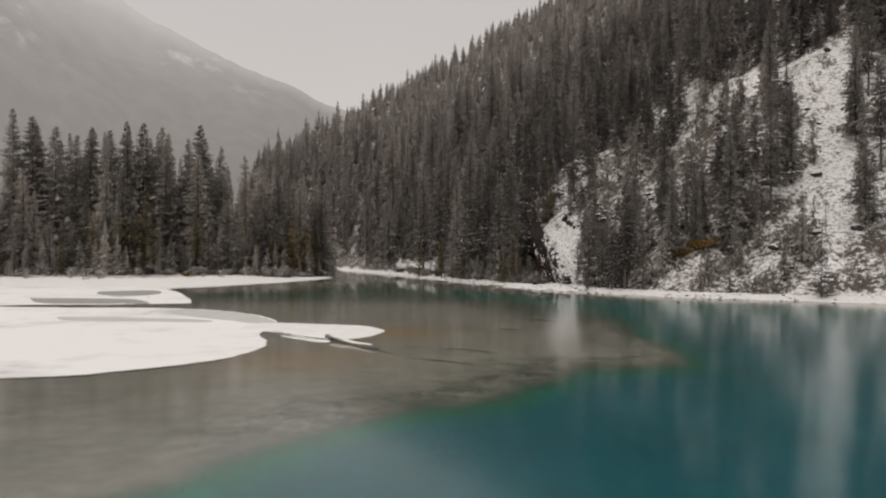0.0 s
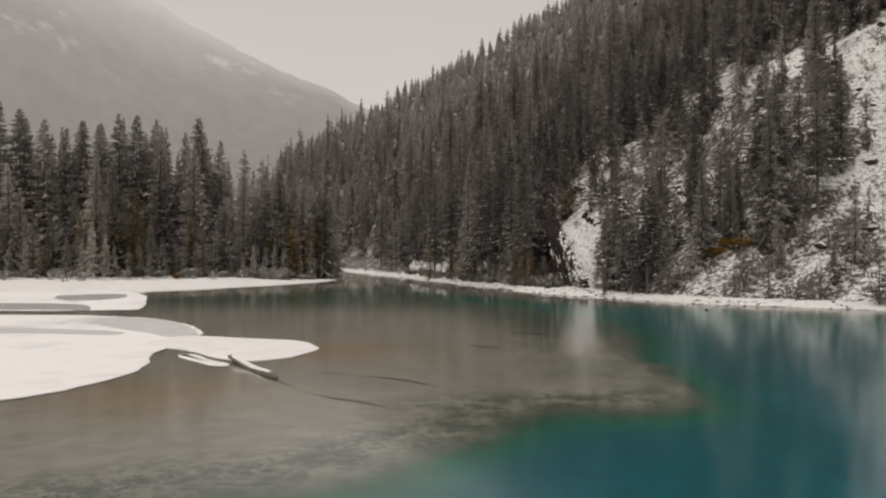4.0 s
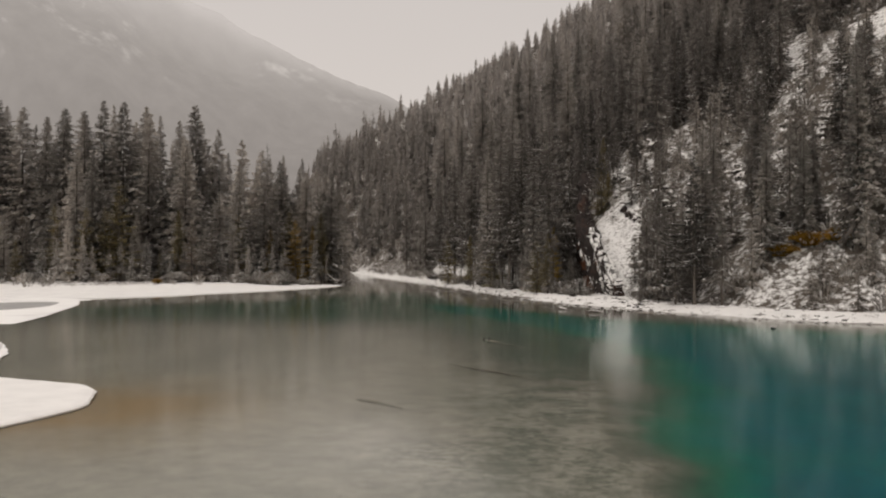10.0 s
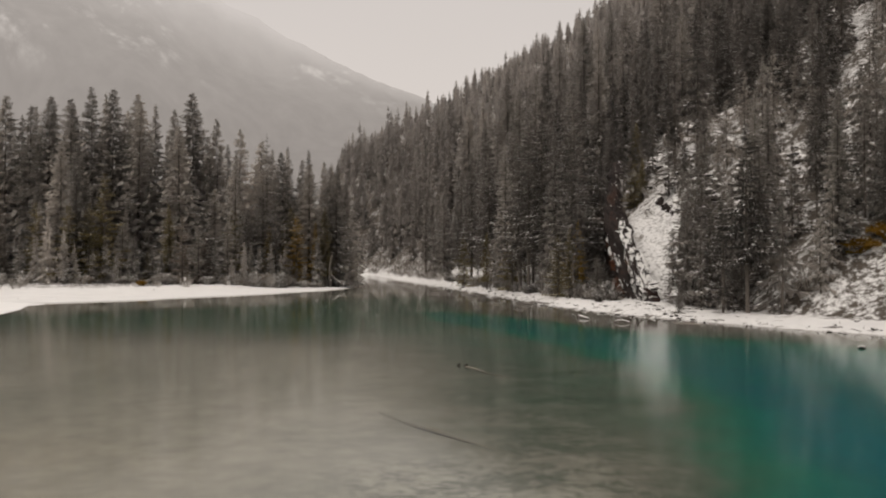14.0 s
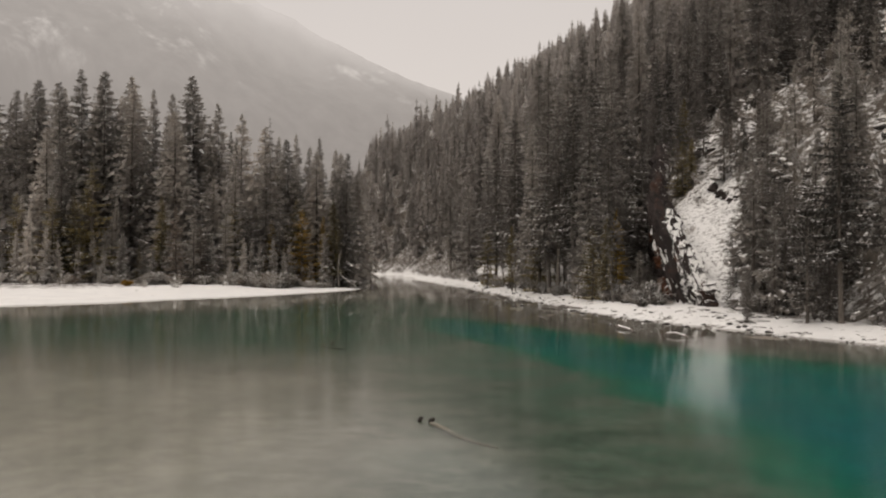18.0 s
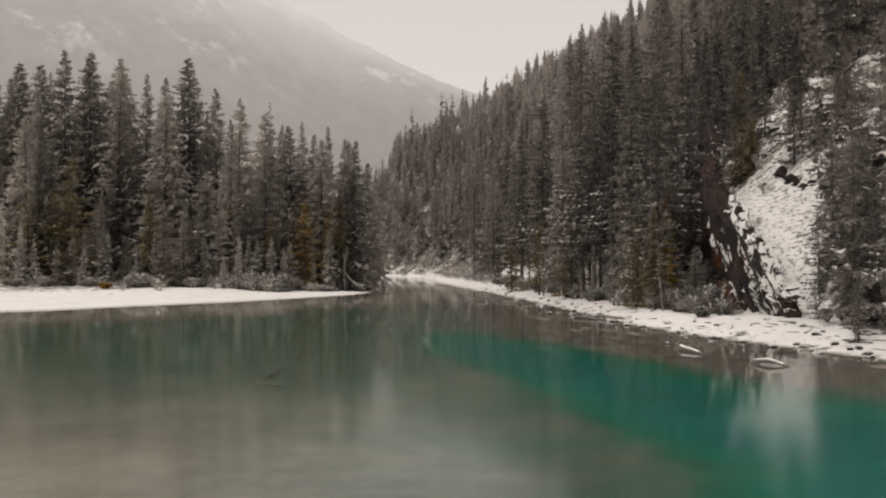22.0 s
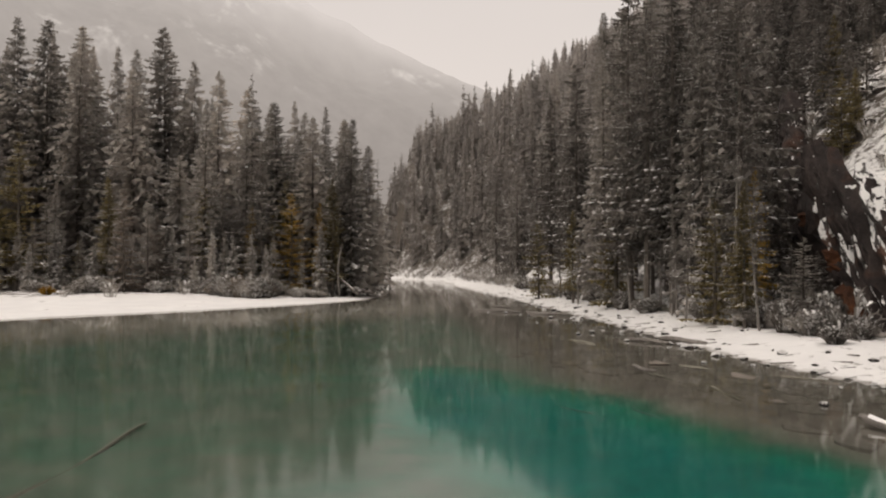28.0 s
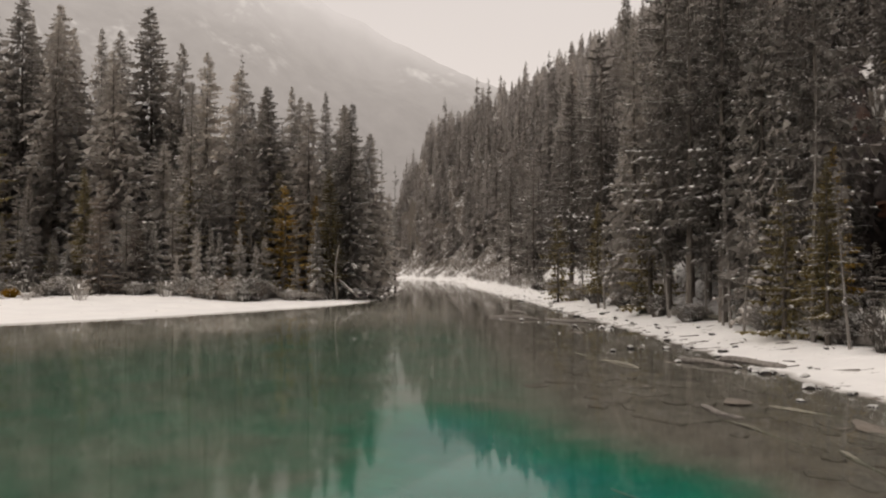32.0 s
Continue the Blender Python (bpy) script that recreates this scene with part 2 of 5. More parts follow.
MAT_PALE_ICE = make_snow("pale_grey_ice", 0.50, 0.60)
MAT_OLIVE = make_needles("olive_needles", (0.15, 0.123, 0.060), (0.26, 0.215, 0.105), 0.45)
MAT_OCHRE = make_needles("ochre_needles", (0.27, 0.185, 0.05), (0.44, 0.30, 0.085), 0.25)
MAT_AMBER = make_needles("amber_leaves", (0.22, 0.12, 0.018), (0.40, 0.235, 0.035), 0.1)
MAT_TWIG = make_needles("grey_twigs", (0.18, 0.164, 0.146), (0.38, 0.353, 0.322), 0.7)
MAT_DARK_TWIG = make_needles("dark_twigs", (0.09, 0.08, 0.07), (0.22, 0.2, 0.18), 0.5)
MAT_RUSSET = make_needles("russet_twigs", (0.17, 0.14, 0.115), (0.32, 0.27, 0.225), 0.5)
MAT_DUST = make_snow("snow_on_boughs", 0.70, 0.86)
MAT_BARK = make_bark("bark", (0.065, 0.055, 0.047), (0.18, 0.158, 0.138))
MAT_DEAD = make_bark("weathered_wood", (0.10, 0.09, 0.08), (0.27, 0.248, 0.226))
MAT_SUNK = make_bark("sunken_wood", (0.16, 0.15, 0.12), (0.27, 0.25, 0.205))
# Sunken wood with the tint of the teal water above painted into its colour.
MAT_SUNK_TEAL = make_bark("teal_tinted_wood", (0.05, 0.14, 0.115), (0.10, 0.22, 0.18))
MAT_WET_WOOD = make_bark("wet_black_wood", (0.018, 0.016, 0.014), (0.06, 0.054, 0.047))
MAT_ROCK = make_rock("dark_layered_rock", 0.52, 0.16, (0.2, 0.1, 0.35), 2.6, (0.010, 0.008, 0.008), (0.030, 0.023, 0.021), (0.085, 0.066, 0.058))
MAT_RUST = make_rock("rust_stained_rock", 0.80, 0.7, (0.2, 0.1, 0.35), 3.0, (0.03, 0.015, 0.010), (0.085, 0.034, 0.016), (0.16, 0.06, 0.022))
MAT_ROCK_SNOWY = make_rock("snow_streaked_rock", 0.22, 0.3, (0.30, -0.1, 0.50), 2.4)
MAT_BOULDER = make_rock("snowy_boulder", 0.34, 0.25)
MAT_WET = make_rock("wet_brown_stone", 2.0, 0.15, (0, 0, 1), 0.9, (0.17, 0.147, 0.125), (0.25, 0.218, 0.186), (0.35, 0.31, 0.268))


# ---------------------------------------------------------------- the plan
RIGHT_BANK = [(150, 20), (95, 72), (62, 90), (48.6, 97.4), (38.5, 103), (32, 107.8), (25.2, 115.7), (20.5, 122.5), (17, 130.5), (14.5, 136.5),
              (10, 147), (3, 163), (-4, 178), (-13, 198), (-25, 225), (-60, 268), (-120, 318)]
LEFT_BANK = [(-124, 308), (-66, 258), (-34, 221), (-21, 196), (-14, 178), (-9, 164), (-7.4, 156), (-8.5, 148), (-10.5, 139.5), (-13.2, 133), (-15, 127),
             (-21, 121), (-34, 124), (-50, 126), (-75, 122), (-120, 100), (-170, 30)]
FAR_BANK = [(-170, -60), (-60, -140), (70, -140), (150, -60)]


def smooth_line(points, steps=5):
    p = np.array(points, float)
    p = np.vstack([2 * p[0] - p[1], p, 2 * p[-1] - p[-2]])
    out = []
    for a, b, c, d in zip(p[:-3], p[1:-2], p[2:-1], p[3:]):
        for t in np.arange(steps) / steps:
            out.append(0.5 * (2 * b + (c - a) * t + (2 * a - 5 * b + 4 * c - d) * t * t + (3 * b - a - 3 * c + d) * t**3))
    out.append(p[-2])
    return np.array(out)


RIGHT, LEFT = smooth_line(RIGHT_BANK), smooth_line(LEFT_BANK)
LAKE = np.vstack([RIGHT, LEFT, np.array(FAR_BANK, float)])


def line_distance(x, y, line):
    best = np.full(x.shape, 1e9)
    for (ax, ay), (bx, by) in zip(line[:-1], line[1:]):
        dx, dy = bx - ax, by - ay
        t = np.clip(((x - ax) * dx + (y - ay) * dy) / (dx * dx + dy * dy + 1e-9), 0, 1)
        best = np.minimum(best, np.hypot(x - ax - t * dx, y - ay - t * dy))
    return best


def inside(x, y, poly):
    hit = np.zeros(x.shape, bool)
    for (ax, ay), (bx, by) in zip(poly, np.roll(poly, -1, 0)):
        if ay != by:
            hit ^= ((ay > y) != (by > y)) & (x < (bx - ax) * (y - ay) / (by - ay) + ax)
    return hit


def wave(x, y, seed, size):
    """Smooth uneven ground from a few sines, -1 to 1."""
    r = np.random.RandomState(seed)
    s = 0
    for k in range(7):
        a, f, p = r.uniform(0, 6.28), (1 + 0.45 * k) / size, r.uniform(0, 6.28)
        s = s + np.sin((x * np.cos(a) + y * np.sin(a)) * f * 6.28 + p) / (1 + 0.35 * k)
    return s / 3.2


def ease(v):
    v = np.clip(v, 0, 1)
    return v * v * (3 - 2 * v)


HILL_SIDE = np.vstack([RIGHT, [(-120, 900), (900, 900), (900, 20)]])
DEEP_BASIN = smooth_line([(9, -90), (9.5, 25), (10.6, 36), (11.8, 42.7), (12.7, 46.1), (14.4, 50), (16.3, 52.4), (18.4, 53.8), (19.9, 57.6), (21.2, 60.2),
                          (23.2, 61.2), (25.2, 61.8), (26.3, 64.5), (26.4, 70), (26.4, 78), (26.2, 84), (25.2, 90), (23.4, 95), (20.4, 101), (17.4, 106.5), (14.6, 111.5),
                          (12.2, 116.5), (11.6, 119.8), (12.8, 119.8), (14.9, 117.9), (16.9, 116.3), (18.9, 113.9), (20.8, 111.5), (23.4, 107.8), (27, 105.4), (31, 103.6), (38, 99.5), (48, 93.5), (62, 86), (95, 68),
                          (146, 15), (146, -60), (70, -132)], 3)
BASIN_RIM = np.vstack([DEEP_BASIN, DEEP_BASIN[:1]])


def scarp(y):
    """Where, in x, the cliff of tilted beds runs up the hill."""
    return np.interp(y, [124, 126, 129, 133, 138, 145, 153, 162], [26.9, 26.3, 25.1, 24.3, 23.8, 23.4, 23.2, 23.4])


def bare_slab(x, y):
    """The snowy slab beside the cliff, 0 to 1."""
    a = x - scarp(y)
    wide = np.interp(y, [124, 128, 131, 134, 138, 142, 145], [1.4, 2.2, 3.0, 4.1, 5.4, 5.4, 3.6])
    return ease((a + 0.2) / 0.6) * ease((wide + 0.7 * wave(x, y, 68, 7) - a) / 1.0) * ease((y - 123) / 2) * ease((145.5 + 1.0 * wave(x, y, 69, 5) - y) / 3)


def terrain(x, y):
    """Height of the ground, and how much clear water lies over it. The bed is flattened to fit the camera's low view,
    as the water sheet bends no light.
    """
    x, y = np.asarray(x, float), np.asarray(y, float)
    dl, dr = line_distance(x, y, LEFT), line_distance(x, y, RIGHT)
    df = line_distance(x, y, np.vstack([LEFT[-1:], FAR_BANK, RIGHT[:1]]))
    wet, hill = inside(x, y, LAKE), inside(x, y, HILL_SIDE)
    # land
    shore = np.minimum(np.minimum(dl, dr), df)
    lip = 0.10 * ease(shore / 0.8)
    flat = lip + 0.03 * np.minimum(shore, 14) + 0.25 * ease((shore - 6) / 20) * (1 + wave(x, y, 5, 16))
    beach = 4.2 + 1.2 * wave(x, y, 8, 30)
    up = np.maximum(dr - beach, 0)
    rise = lip + 0.07 * np.minimum(dr, beach) + 0.80 * up * (1 - 0.0006 * np.minimum(up, 500)) + 1.6 * ease(up / 12) * wave(x, y, 9, 21)
    rise = rise + 0.55 * ease(up / 5) * wave(x, y, 11, 7)
    # a bare snowy slab that ends along a scarp of tilted beds
    across = x - scarp(y)
    slab = lip + 0.02 * np.minimum(dr, 7.4) + 1.28 * np.maximum(dr - 7.4, 0) + 2.6 * ease((4.2 - across) / 4.2) * ease((y - 126) / 5) + 0.3 * wave(x, y, 12, 5) * ease((dr - 8) / 4)
    niche = lip + 0.02 * np.minimum(dr, 7.4) + 0.75 * np.maximum(dr - 12.5, 0) + 0.15 * wave(x, y, 13, 6)
    foot = np.minimum(rise + 1.6 * ease((across + 0.35) / 0.7), niche + (slab - niche) * ease((across + 0.35) / 0.7))
    rise = rise + (foot - rise) * ease((x - 15) / 4) * ease((34 - x) / 5) * ease((y - 112) / 6) * ease((166 - y) / 10)
    rise = rise + (5.0 * ease((y - 225) / 70) + 4.6 * ease((y - 172) / 40)) * ease(up / 15)
    rise = np.maximum(rise - 1.2 * np.maximum(y - 322, 0), 0.4 * ease(dr / 3))
    rise = rise * (1 - 0.5 * ease((22 - 0.385 * (y - 98) - x) / 14) * ease((y - 215) / 25))      # valley mouth, lowered beyond a sight line to fit the camera's view
    far_rise = 0.45 * np.maximum(df - 15, 0) * (df < np.minimum(dl, dr))
    land = np.where(hill, rise, flat + np.minimum(far_rise, 60))
    # water
    rim = line_distance(x, y, BASIN_RIM) * np.where(inside(x, y, DEEP_BASIN), 1, -1) + 0.45 * wave(x, y, 14, 9) + 0.3 * wave(x, y, 15, 3.4)
    off = ease((rim + np.interp(y, [62, 74, 100], [0.5, 2.2, 1.5])) / np.interp(y, [50, 66, 80, 92, 106, 112], [2.4, 2.6, 5.0, 4.8, 3.6, 2.6]))
    ledge = np.interp(x, [14, 18, 22, 26, 31], [4.2, 3.6, 4.2, 2.2, 0.5])
    halo = 1.15 * ease((rim + 9.5) / 8.0) * ease((y - 74) / 14)                  # a greenish slope round the far basin
    deep = np.maximum(np.interp(y, [84, 102], [4.4, 3.2]) * off, halo) * ease((dr - ledge) / 2.2) * ease((165 - y) / 40)
    shelf = 0.05 + np.interp(y, [50, 64, 90], [0.72, 0.42, 0.42]) * ease(shore / 9) + 0.07 * wave(x, y, 3, 9) * ease(shore / 4)
    pool = 1.15 * ease((dl - 7) / 9) * ease((y - 92) / 15) * ease((165 - y) / 30) * ease((dr - ledge) / 2.5)
    depth = np.maximum(shelf + np.maximum(deep, pool) + 0.25 * off * wave(x, y, 4, 11), 0.04) * ease(shore / 1.6 + 0.02)
    bed = -(0.03 + 0.07 * depth) * ease(shore / 0.9)
    return np.where(wet, bed, land), np.where(wet, depth, 0.0)


def height(x, y):
    return terrain(x, y)[0]


def snow_gully(x, y):
    return ease(1.6 - np.abs(x - 0.28 * (y - 117) - 52.4 + 1.8 * wave(x, y, 63, 12)) / 2.2) * ease((y - 106) / 5) * ease((143 - y) / 4)


def open_slope(x, y):
    """How bare the rocky snow slope above the cliff is, 0 to 1: patchy on the whole, clear in one gully."""
    d = line_distance(x, y, RIGHT)
    patchy = ease((x - 24 + 3 * wave(x, y, 61, 18)) / 7) * ease((31 + 13 * ease((x - 38) / 10) + 7 * wave(x, y, 64, 22) - d) / 12) * ease((d - 1) / 3)
    gully = snow_gully(x, y)
    knoll = bare_slab(x, y)
    return np.maximum(0.90 * patchy, np.maximum(gully, knoll))


def rubble(x, y):
    """The broken, brushy foot of the open slope, 0 to 1."""
    d = line_distance(x, y, RIGHT)
    clear = bare_slab(x, y)
    return inside(x, y, HILL_SIDE) * ease((x - 25) / 4) * ease((d - 2.5) / 2) * ease((40 - d) / 12) * (1 - clear) * (1 - snow_gully(x, y))


def wooded(x, y):
    """Where needles, twigs and broken rock lie over the snow, 0 to 1."""
    dl, dr = line_distance(x, y, LEFT), line_distance(x, y, RIGHT)
    hill = inside(x, y, HILL_SIDE)
    trees = (1 - 0.12 * ease((dr - 30) / 30)) * ease((dr - np.where(y > 185, 1.5, 5)) / 4) * (1 - np.minimum(1, 1.15 * open_slope(x, y)))
    return np.where(hill, np.maximum(trees, np.maximum((0.84 + 0.40 * wave(x, y, 66, 9)) * rubble(x, y), 0.16 + 0.16 * wave(x, y, 67, 6) + 0.25 * ease((dr - 2.4) / 1.5) * ease((x - 24) / 4))) - 0.08 * hill * bare_slab(x, y), 0.7 * ease((dl - np.where(y > 172, 1.5, 11)) / np.where(y > 172, 2, 5)))


def object_np(name, verts, faces, mats, index=None, smooth=False, parent=None):
    """A mesh object from arrays; all faces have the same number of corners."""
    me = bpy.data.meshes.new(name)
    verts, faces = np.asarray(verts, np.float32), np.asarray(faces, np.int32)
    n, k = faces.shape
    me.vertices.add(len(verts))
    me.vertices.foreach_set("co", verts.ravel())
    me.loops.add(n * k)
    me.loops.foreach_set("vertex_index", faces.ravel())
    me.polygons.add(n)
    me.polygons.foreach_set("loop_start", np.arange(0, n * k, k, dtype=np.int32))
    for m in mats:
        me.materials.append(m)
    if index is not None:
        me.polygons.foreach_set("material_index", np.asarray(index, np.int32))
    me.polygons.foreach_set("use_smooth", np.full(n, smooth))
    me.update(calc_edges=True)
    me.validate()
    ob = new(name, me)
    if parent:
        ob.parent = parent
    return ob


def grid_faces(nx, ny):
    i = np.arange(nx - 1)[None, :] + nx * np.arange(ny - 1)[:, None]
    return np.stack([i, i + 1, i + nx + 1, i + nx], -1).reshape(-1, 4)


def spaced(stops):
    out = []
    for (a, s), (b, _) in zip(stops[:-1], stops[1:]):
        out += list(np.arange(a, b - 1e-6, s))
    return np.array(out + [stops[-1][0]])


def add_value(ob, name, values):
    at = ob.data.attributes.new(name, "FLOAT", "POINT")
    at.data.foreach_set("value", np.asarray(values, np.float32).ravel())


gx = spaced([(-2500, 400), (-500, 60), (-140, 8), (-60, 1.6), (-24, 0.7), (52, 1.4), (90, 6), (180, 25), (400, 200), (2600, 1)])
gy = spaced([(-2500, 400), (-300, 40), (-20, 6), (30, 1.6), (60, 0.7), (165, 1.6), (215, 4), (340, 20), (600, 200), (2800, 1)])
X, Y = np.meshgrid(gx, gy)
Z, DEPTH = terrain(X, Y)
ground = object_np("ground", np.stack([X, Y, Z], -1).reshape(-1, 3), grid_faces(len(gx), len(gy)), [MAT_GROUND], smooth=True)
add_value(ground, "litter", wooded(X, Y))
add_value(ground, "water_depth", DEPTH)
add_value(ground, "ochre_silt", np.maximum(np.exp(-((X - 12.6) / 3.6) ** 2 - ((Y - 73) / 4.0) ** 2), 0.8 * np.exp(-((X - 10.5) / 3.0) ** 2 - ((Y - 62) / 4.0) ** 2)))
RIM = line_distance(X, Y, BASIN_RIM) * np.where(inside(X, Y, DEEP_BASIN), 1, -1)
add_value(ground, "algae", np.exp(-((RIM + 1.2 + 0.9 * wave(X, Y, 17, 7)) / 1.9) ** 2) * ease((Y - 45) / 5) * ease((70 - Y) / 9) * ease((32 - X) / 4) + 0.75 * np.exp(-((RIM + 3.2 + 1.2 * wave(X, Y, 18, 8)) / 2.6) ** 2) * ease((Y - 64) / 6) * ease((101 - Y) / 8) * ease((30 - X) / 4))
add_value(ground, "rock_shelf", inside(X, Y, LAKE) * ease((7.5 - line_distance(X, Y, RIGHT)) / 2.5) * ease((Y - 104) / 6) * ease((-0.3 - RIM) / 0.8))
tagged(ground, "snow-dusted rocky ground and pale gravel lake bed", "ground", kind="structure")

wx, wy = spaced([(-175, 25), (160, 1)]), spaced([(-145, 25), (330, 1)])
WX, WY = np.meshgrid(wx, wy)
water = object_np("lake_water", np.stack([WX, WY, WX * 0], -1).reshape(-1, 3), grid_faces(len(wx), len(wy)), [MAT_WATER])
tagged(water, "still clear turquoise lake water with faint ripples", "water", kind="structure")


# ---------------------------------------------------------------- far mountain in the mist
def make_mountain():
    n = Nodes("glowing_mountain")
    pos = n.tree.nodes.new("ShaderNodeSeparateXYZ")
    geo = n.tree.nodes.new("ShaderNodeNewGeometry")
    n.link(geo.outputs["Position"], pos.inputs[0])
    v = n.noise(0.0065, 9, 0.68, n.coords((1.2, 1.2, 0.5)))
    gully = n.noise(0.016, 6, 0.6, n.coords((1.5, 1.5, 0.28)))
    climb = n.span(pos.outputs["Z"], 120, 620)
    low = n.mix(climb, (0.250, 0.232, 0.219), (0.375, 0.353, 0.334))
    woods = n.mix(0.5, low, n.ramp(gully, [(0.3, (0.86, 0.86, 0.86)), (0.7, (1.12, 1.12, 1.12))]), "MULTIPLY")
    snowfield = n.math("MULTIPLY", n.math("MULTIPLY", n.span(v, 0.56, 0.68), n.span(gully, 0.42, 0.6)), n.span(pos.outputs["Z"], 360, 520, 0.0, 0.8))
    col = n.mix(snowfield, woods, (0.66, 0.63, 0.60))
    # The flank glows: daylight and mist are put into this emission colour.
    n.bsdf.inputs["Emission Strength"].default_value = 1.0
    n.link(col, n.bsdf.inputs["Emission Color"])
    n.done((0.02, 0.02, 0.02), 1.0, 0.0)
    cloud = n.tree.nodes.new("ShaderNodeAttribute")          # cloud over the top is imitated by fading it to clear
    cloud.attribute_name = "cloud"
    veil = n.tree.nodes.new("ShaderNodeMixShader")
    n.link(cloud.outputs["Fac"], veil.inputs[0])
    n.link(n.bsdf.outputs[0], veil.inputs[1])
    n.link(n.node("ShaderNodeBsdfTransparent").outputs[0], veil.inputs[2])
    n.link(veil.outputs[0], n.out.inputs["Surface"])
    az, v2 = np.meshgrid(np.radians(np.linspace(2, 75, 150)), np.linspace(0, 1, 50))
    crest = np.interp(np.degrees(az), [2, 8, 11.3, 14.6, 18, 21.6, 25, 28.6, 35, 45, 60, 75],
                      [0.10, 0.143, 0.166, 0.193, 0.216, 0.243, 0.275, 0.307, 0.36, 0.43, 0.48, 0.5])
    crest = crest + 0.003 * wave(az * 100, az * 0, 21, 6) + 0.0012 * wave(az * 100, az * 0, 22, 1.3)
    r = 1500 + 800 * v2 + 60 * wave(az * 1500, v2 * 500, 23, 400) * v2 * (1 - v2) * 4
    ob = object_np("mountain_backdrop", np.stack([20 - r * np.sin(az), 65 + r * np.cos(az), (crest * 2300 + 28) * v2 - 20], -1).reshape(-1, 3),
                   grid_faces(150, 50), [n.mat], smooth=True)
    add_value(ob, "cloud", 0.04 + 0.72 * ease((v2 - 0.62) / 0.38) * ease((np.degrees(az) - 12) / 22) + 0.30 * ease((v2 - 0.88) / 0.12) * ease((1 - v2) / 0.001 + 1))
    return tagged(ob, "glowing backdrop of a pale mountain flank with painted mist and snow streaks", "mountain", kind="structure")


mountain = make_mountain()


# ---------------------------------------------------------------- conifers
def conifer(rs, tall, wide, bare=0.08, whorls=36, per=6, segs=4, snow=0.35, ragged=0.25, droop=0.45, trunk_sides=7, sparse=0.0, spray=0.66, tiers=12, core=0.62, fan=1.0):
    """Arrays of one conifer: trunk (verts, faces) and crown (verts, faces, slots). Slot 0 is needles, 1 is snow."""
    tv, tf = [], []
    rings = 9
    r0 = 0.0085 * tall + 0.03
    bend = rs.uniform(-0.012, 0.012, 2) * tall
    for k in range(rings):
        f = k / (rings - 1)
        a = np.arange(trunk_sides) / trunk_sides * 2 * np.pi
        r = r0 * (1 - f) ** 1.1 + 0.004 * (1.35 if k == 0 else 1)
        c = bend * np.sin(f * 3.1)
        tv.append(np.stack([np.cos(a) * r + c[0], np.sin(a) * r + c[1], np.full(trunk_sides, tall * f - (0.35 if k == 0 else 0))], -1))
    for k in range(rings - 1):
        for j in range(trunk_sides):
            a, b = k * trunk_sides + j, k * trunk_sides + (j + 1) % trunk_sides
            tf += [(a, b, b + trunk_sides), (a, b + trunk_sides, a + trunk_sides)]
    tv, tf = np.vstack(tv), np.array(tf)
    n = whorls * per
    w = np.repeat(np.arange(whorls), per)
    f = bare + (0.995 - bare) * (1 - (1 - ((w + rs.uniform(-0.5, 0.5, n)) / whorls).clip(0, 1)) ** 1.22)      # height along the trunk
    s = (f - bare) / (1 - bare)
    a = rs.uniform(0, 2 * np.pi, n)
    shape = np.where(s < 0.12, 0.75 + 2 * s, 1.0) * (1 - s) ** 0.76 * 0.97 + 0.03
    lump = 1 + 0.10 * np.sin(s * 17 + rs.uniform(0, 6)) * rs.uniform(0.3, 1)
    length = wide * shape * lump * rs.uniform(1 - ragged * 1.6, 1 + ragged, n)
    keep = rs.uniform(0, 1, n) > sparse
    f, s, a, length = f[keep], s[keep], a[keep], length[keep]
    n = len(f)
    base = np.stack([bend[0] * np.sin(f * 3.1), bend[1] * np.sin(f * 3.1), f * tall], -1)
    out = np.stack([np.cos(a), np.sin(a), 0 * a], -1)
    side = np.stack([-np.sin(a), np.cos(a), 0 * a], -1)
    lift = 0.30 * s[:, None] - droop * (1 - 0.6 * s)[:, None] * rs.uniform(0.6, 1.3, (n, 1))

    def spine(g):
        z = lift * g + 0.22 * np.clip(g - 0.55, 0, 1) ** 1.0 * (1 - s)[:, None]
        return base + out * (length[:, None] * g) + np.array([0, 0, 1.0]) * (z * length[:, None])

    V, S = [], []
    for k in range(segs):
        p, q = spine(0.10 + 0.90 * k / segs), spine(0.10 + 0.90 * (k + 1) / segs)
        wdt = (0.52 - 0.30 * k / segs) * length[:, None] * spray + 0.07
        for sg in (-1, 1):
            j = rs.uniform(0.6, 1.25, (n, 1))
            tip = q + side * (sg * wdt * j) + out * (wdt * 0.35) - np.array([0, 0, 1.0]) * (wdt * rs.uniform(0.12, 0.55, (n, 1)))
            V.append(np.stack([p, q, tip], 1))
            S.append(np.zeros(n))
            pick = rs.uniform(0, 1, n) < snow * (0.7 + 0.6 * (k / segs)) * (1.3 - 0.75 * s)
            rise = np.array([0, 0, 1.0]) * 0.06
            mid = (p + q) / 2 + side * (sg * wdt * 0.1)
            g, h = rs.uniform(0.2, 0.75, (n, 1)), rs.uniform(0.25, 0.8, (n, 1))
            V.append(np.stack([p * (1 - g) + q * g + rise, q + rise, mid * (1 - h) + tip * h + rise], 1)[pick])
            S.append(np.ones(pick.sum()))
        hang = (p + q) / 2 - np.array([0, 0, 1.0]) * (wdt * rs.uniform(0.5, 1.1, (n, 1)) + 0.10) + side * rs.uniform(-0.2, 0.2, (n, 1)) * wdt
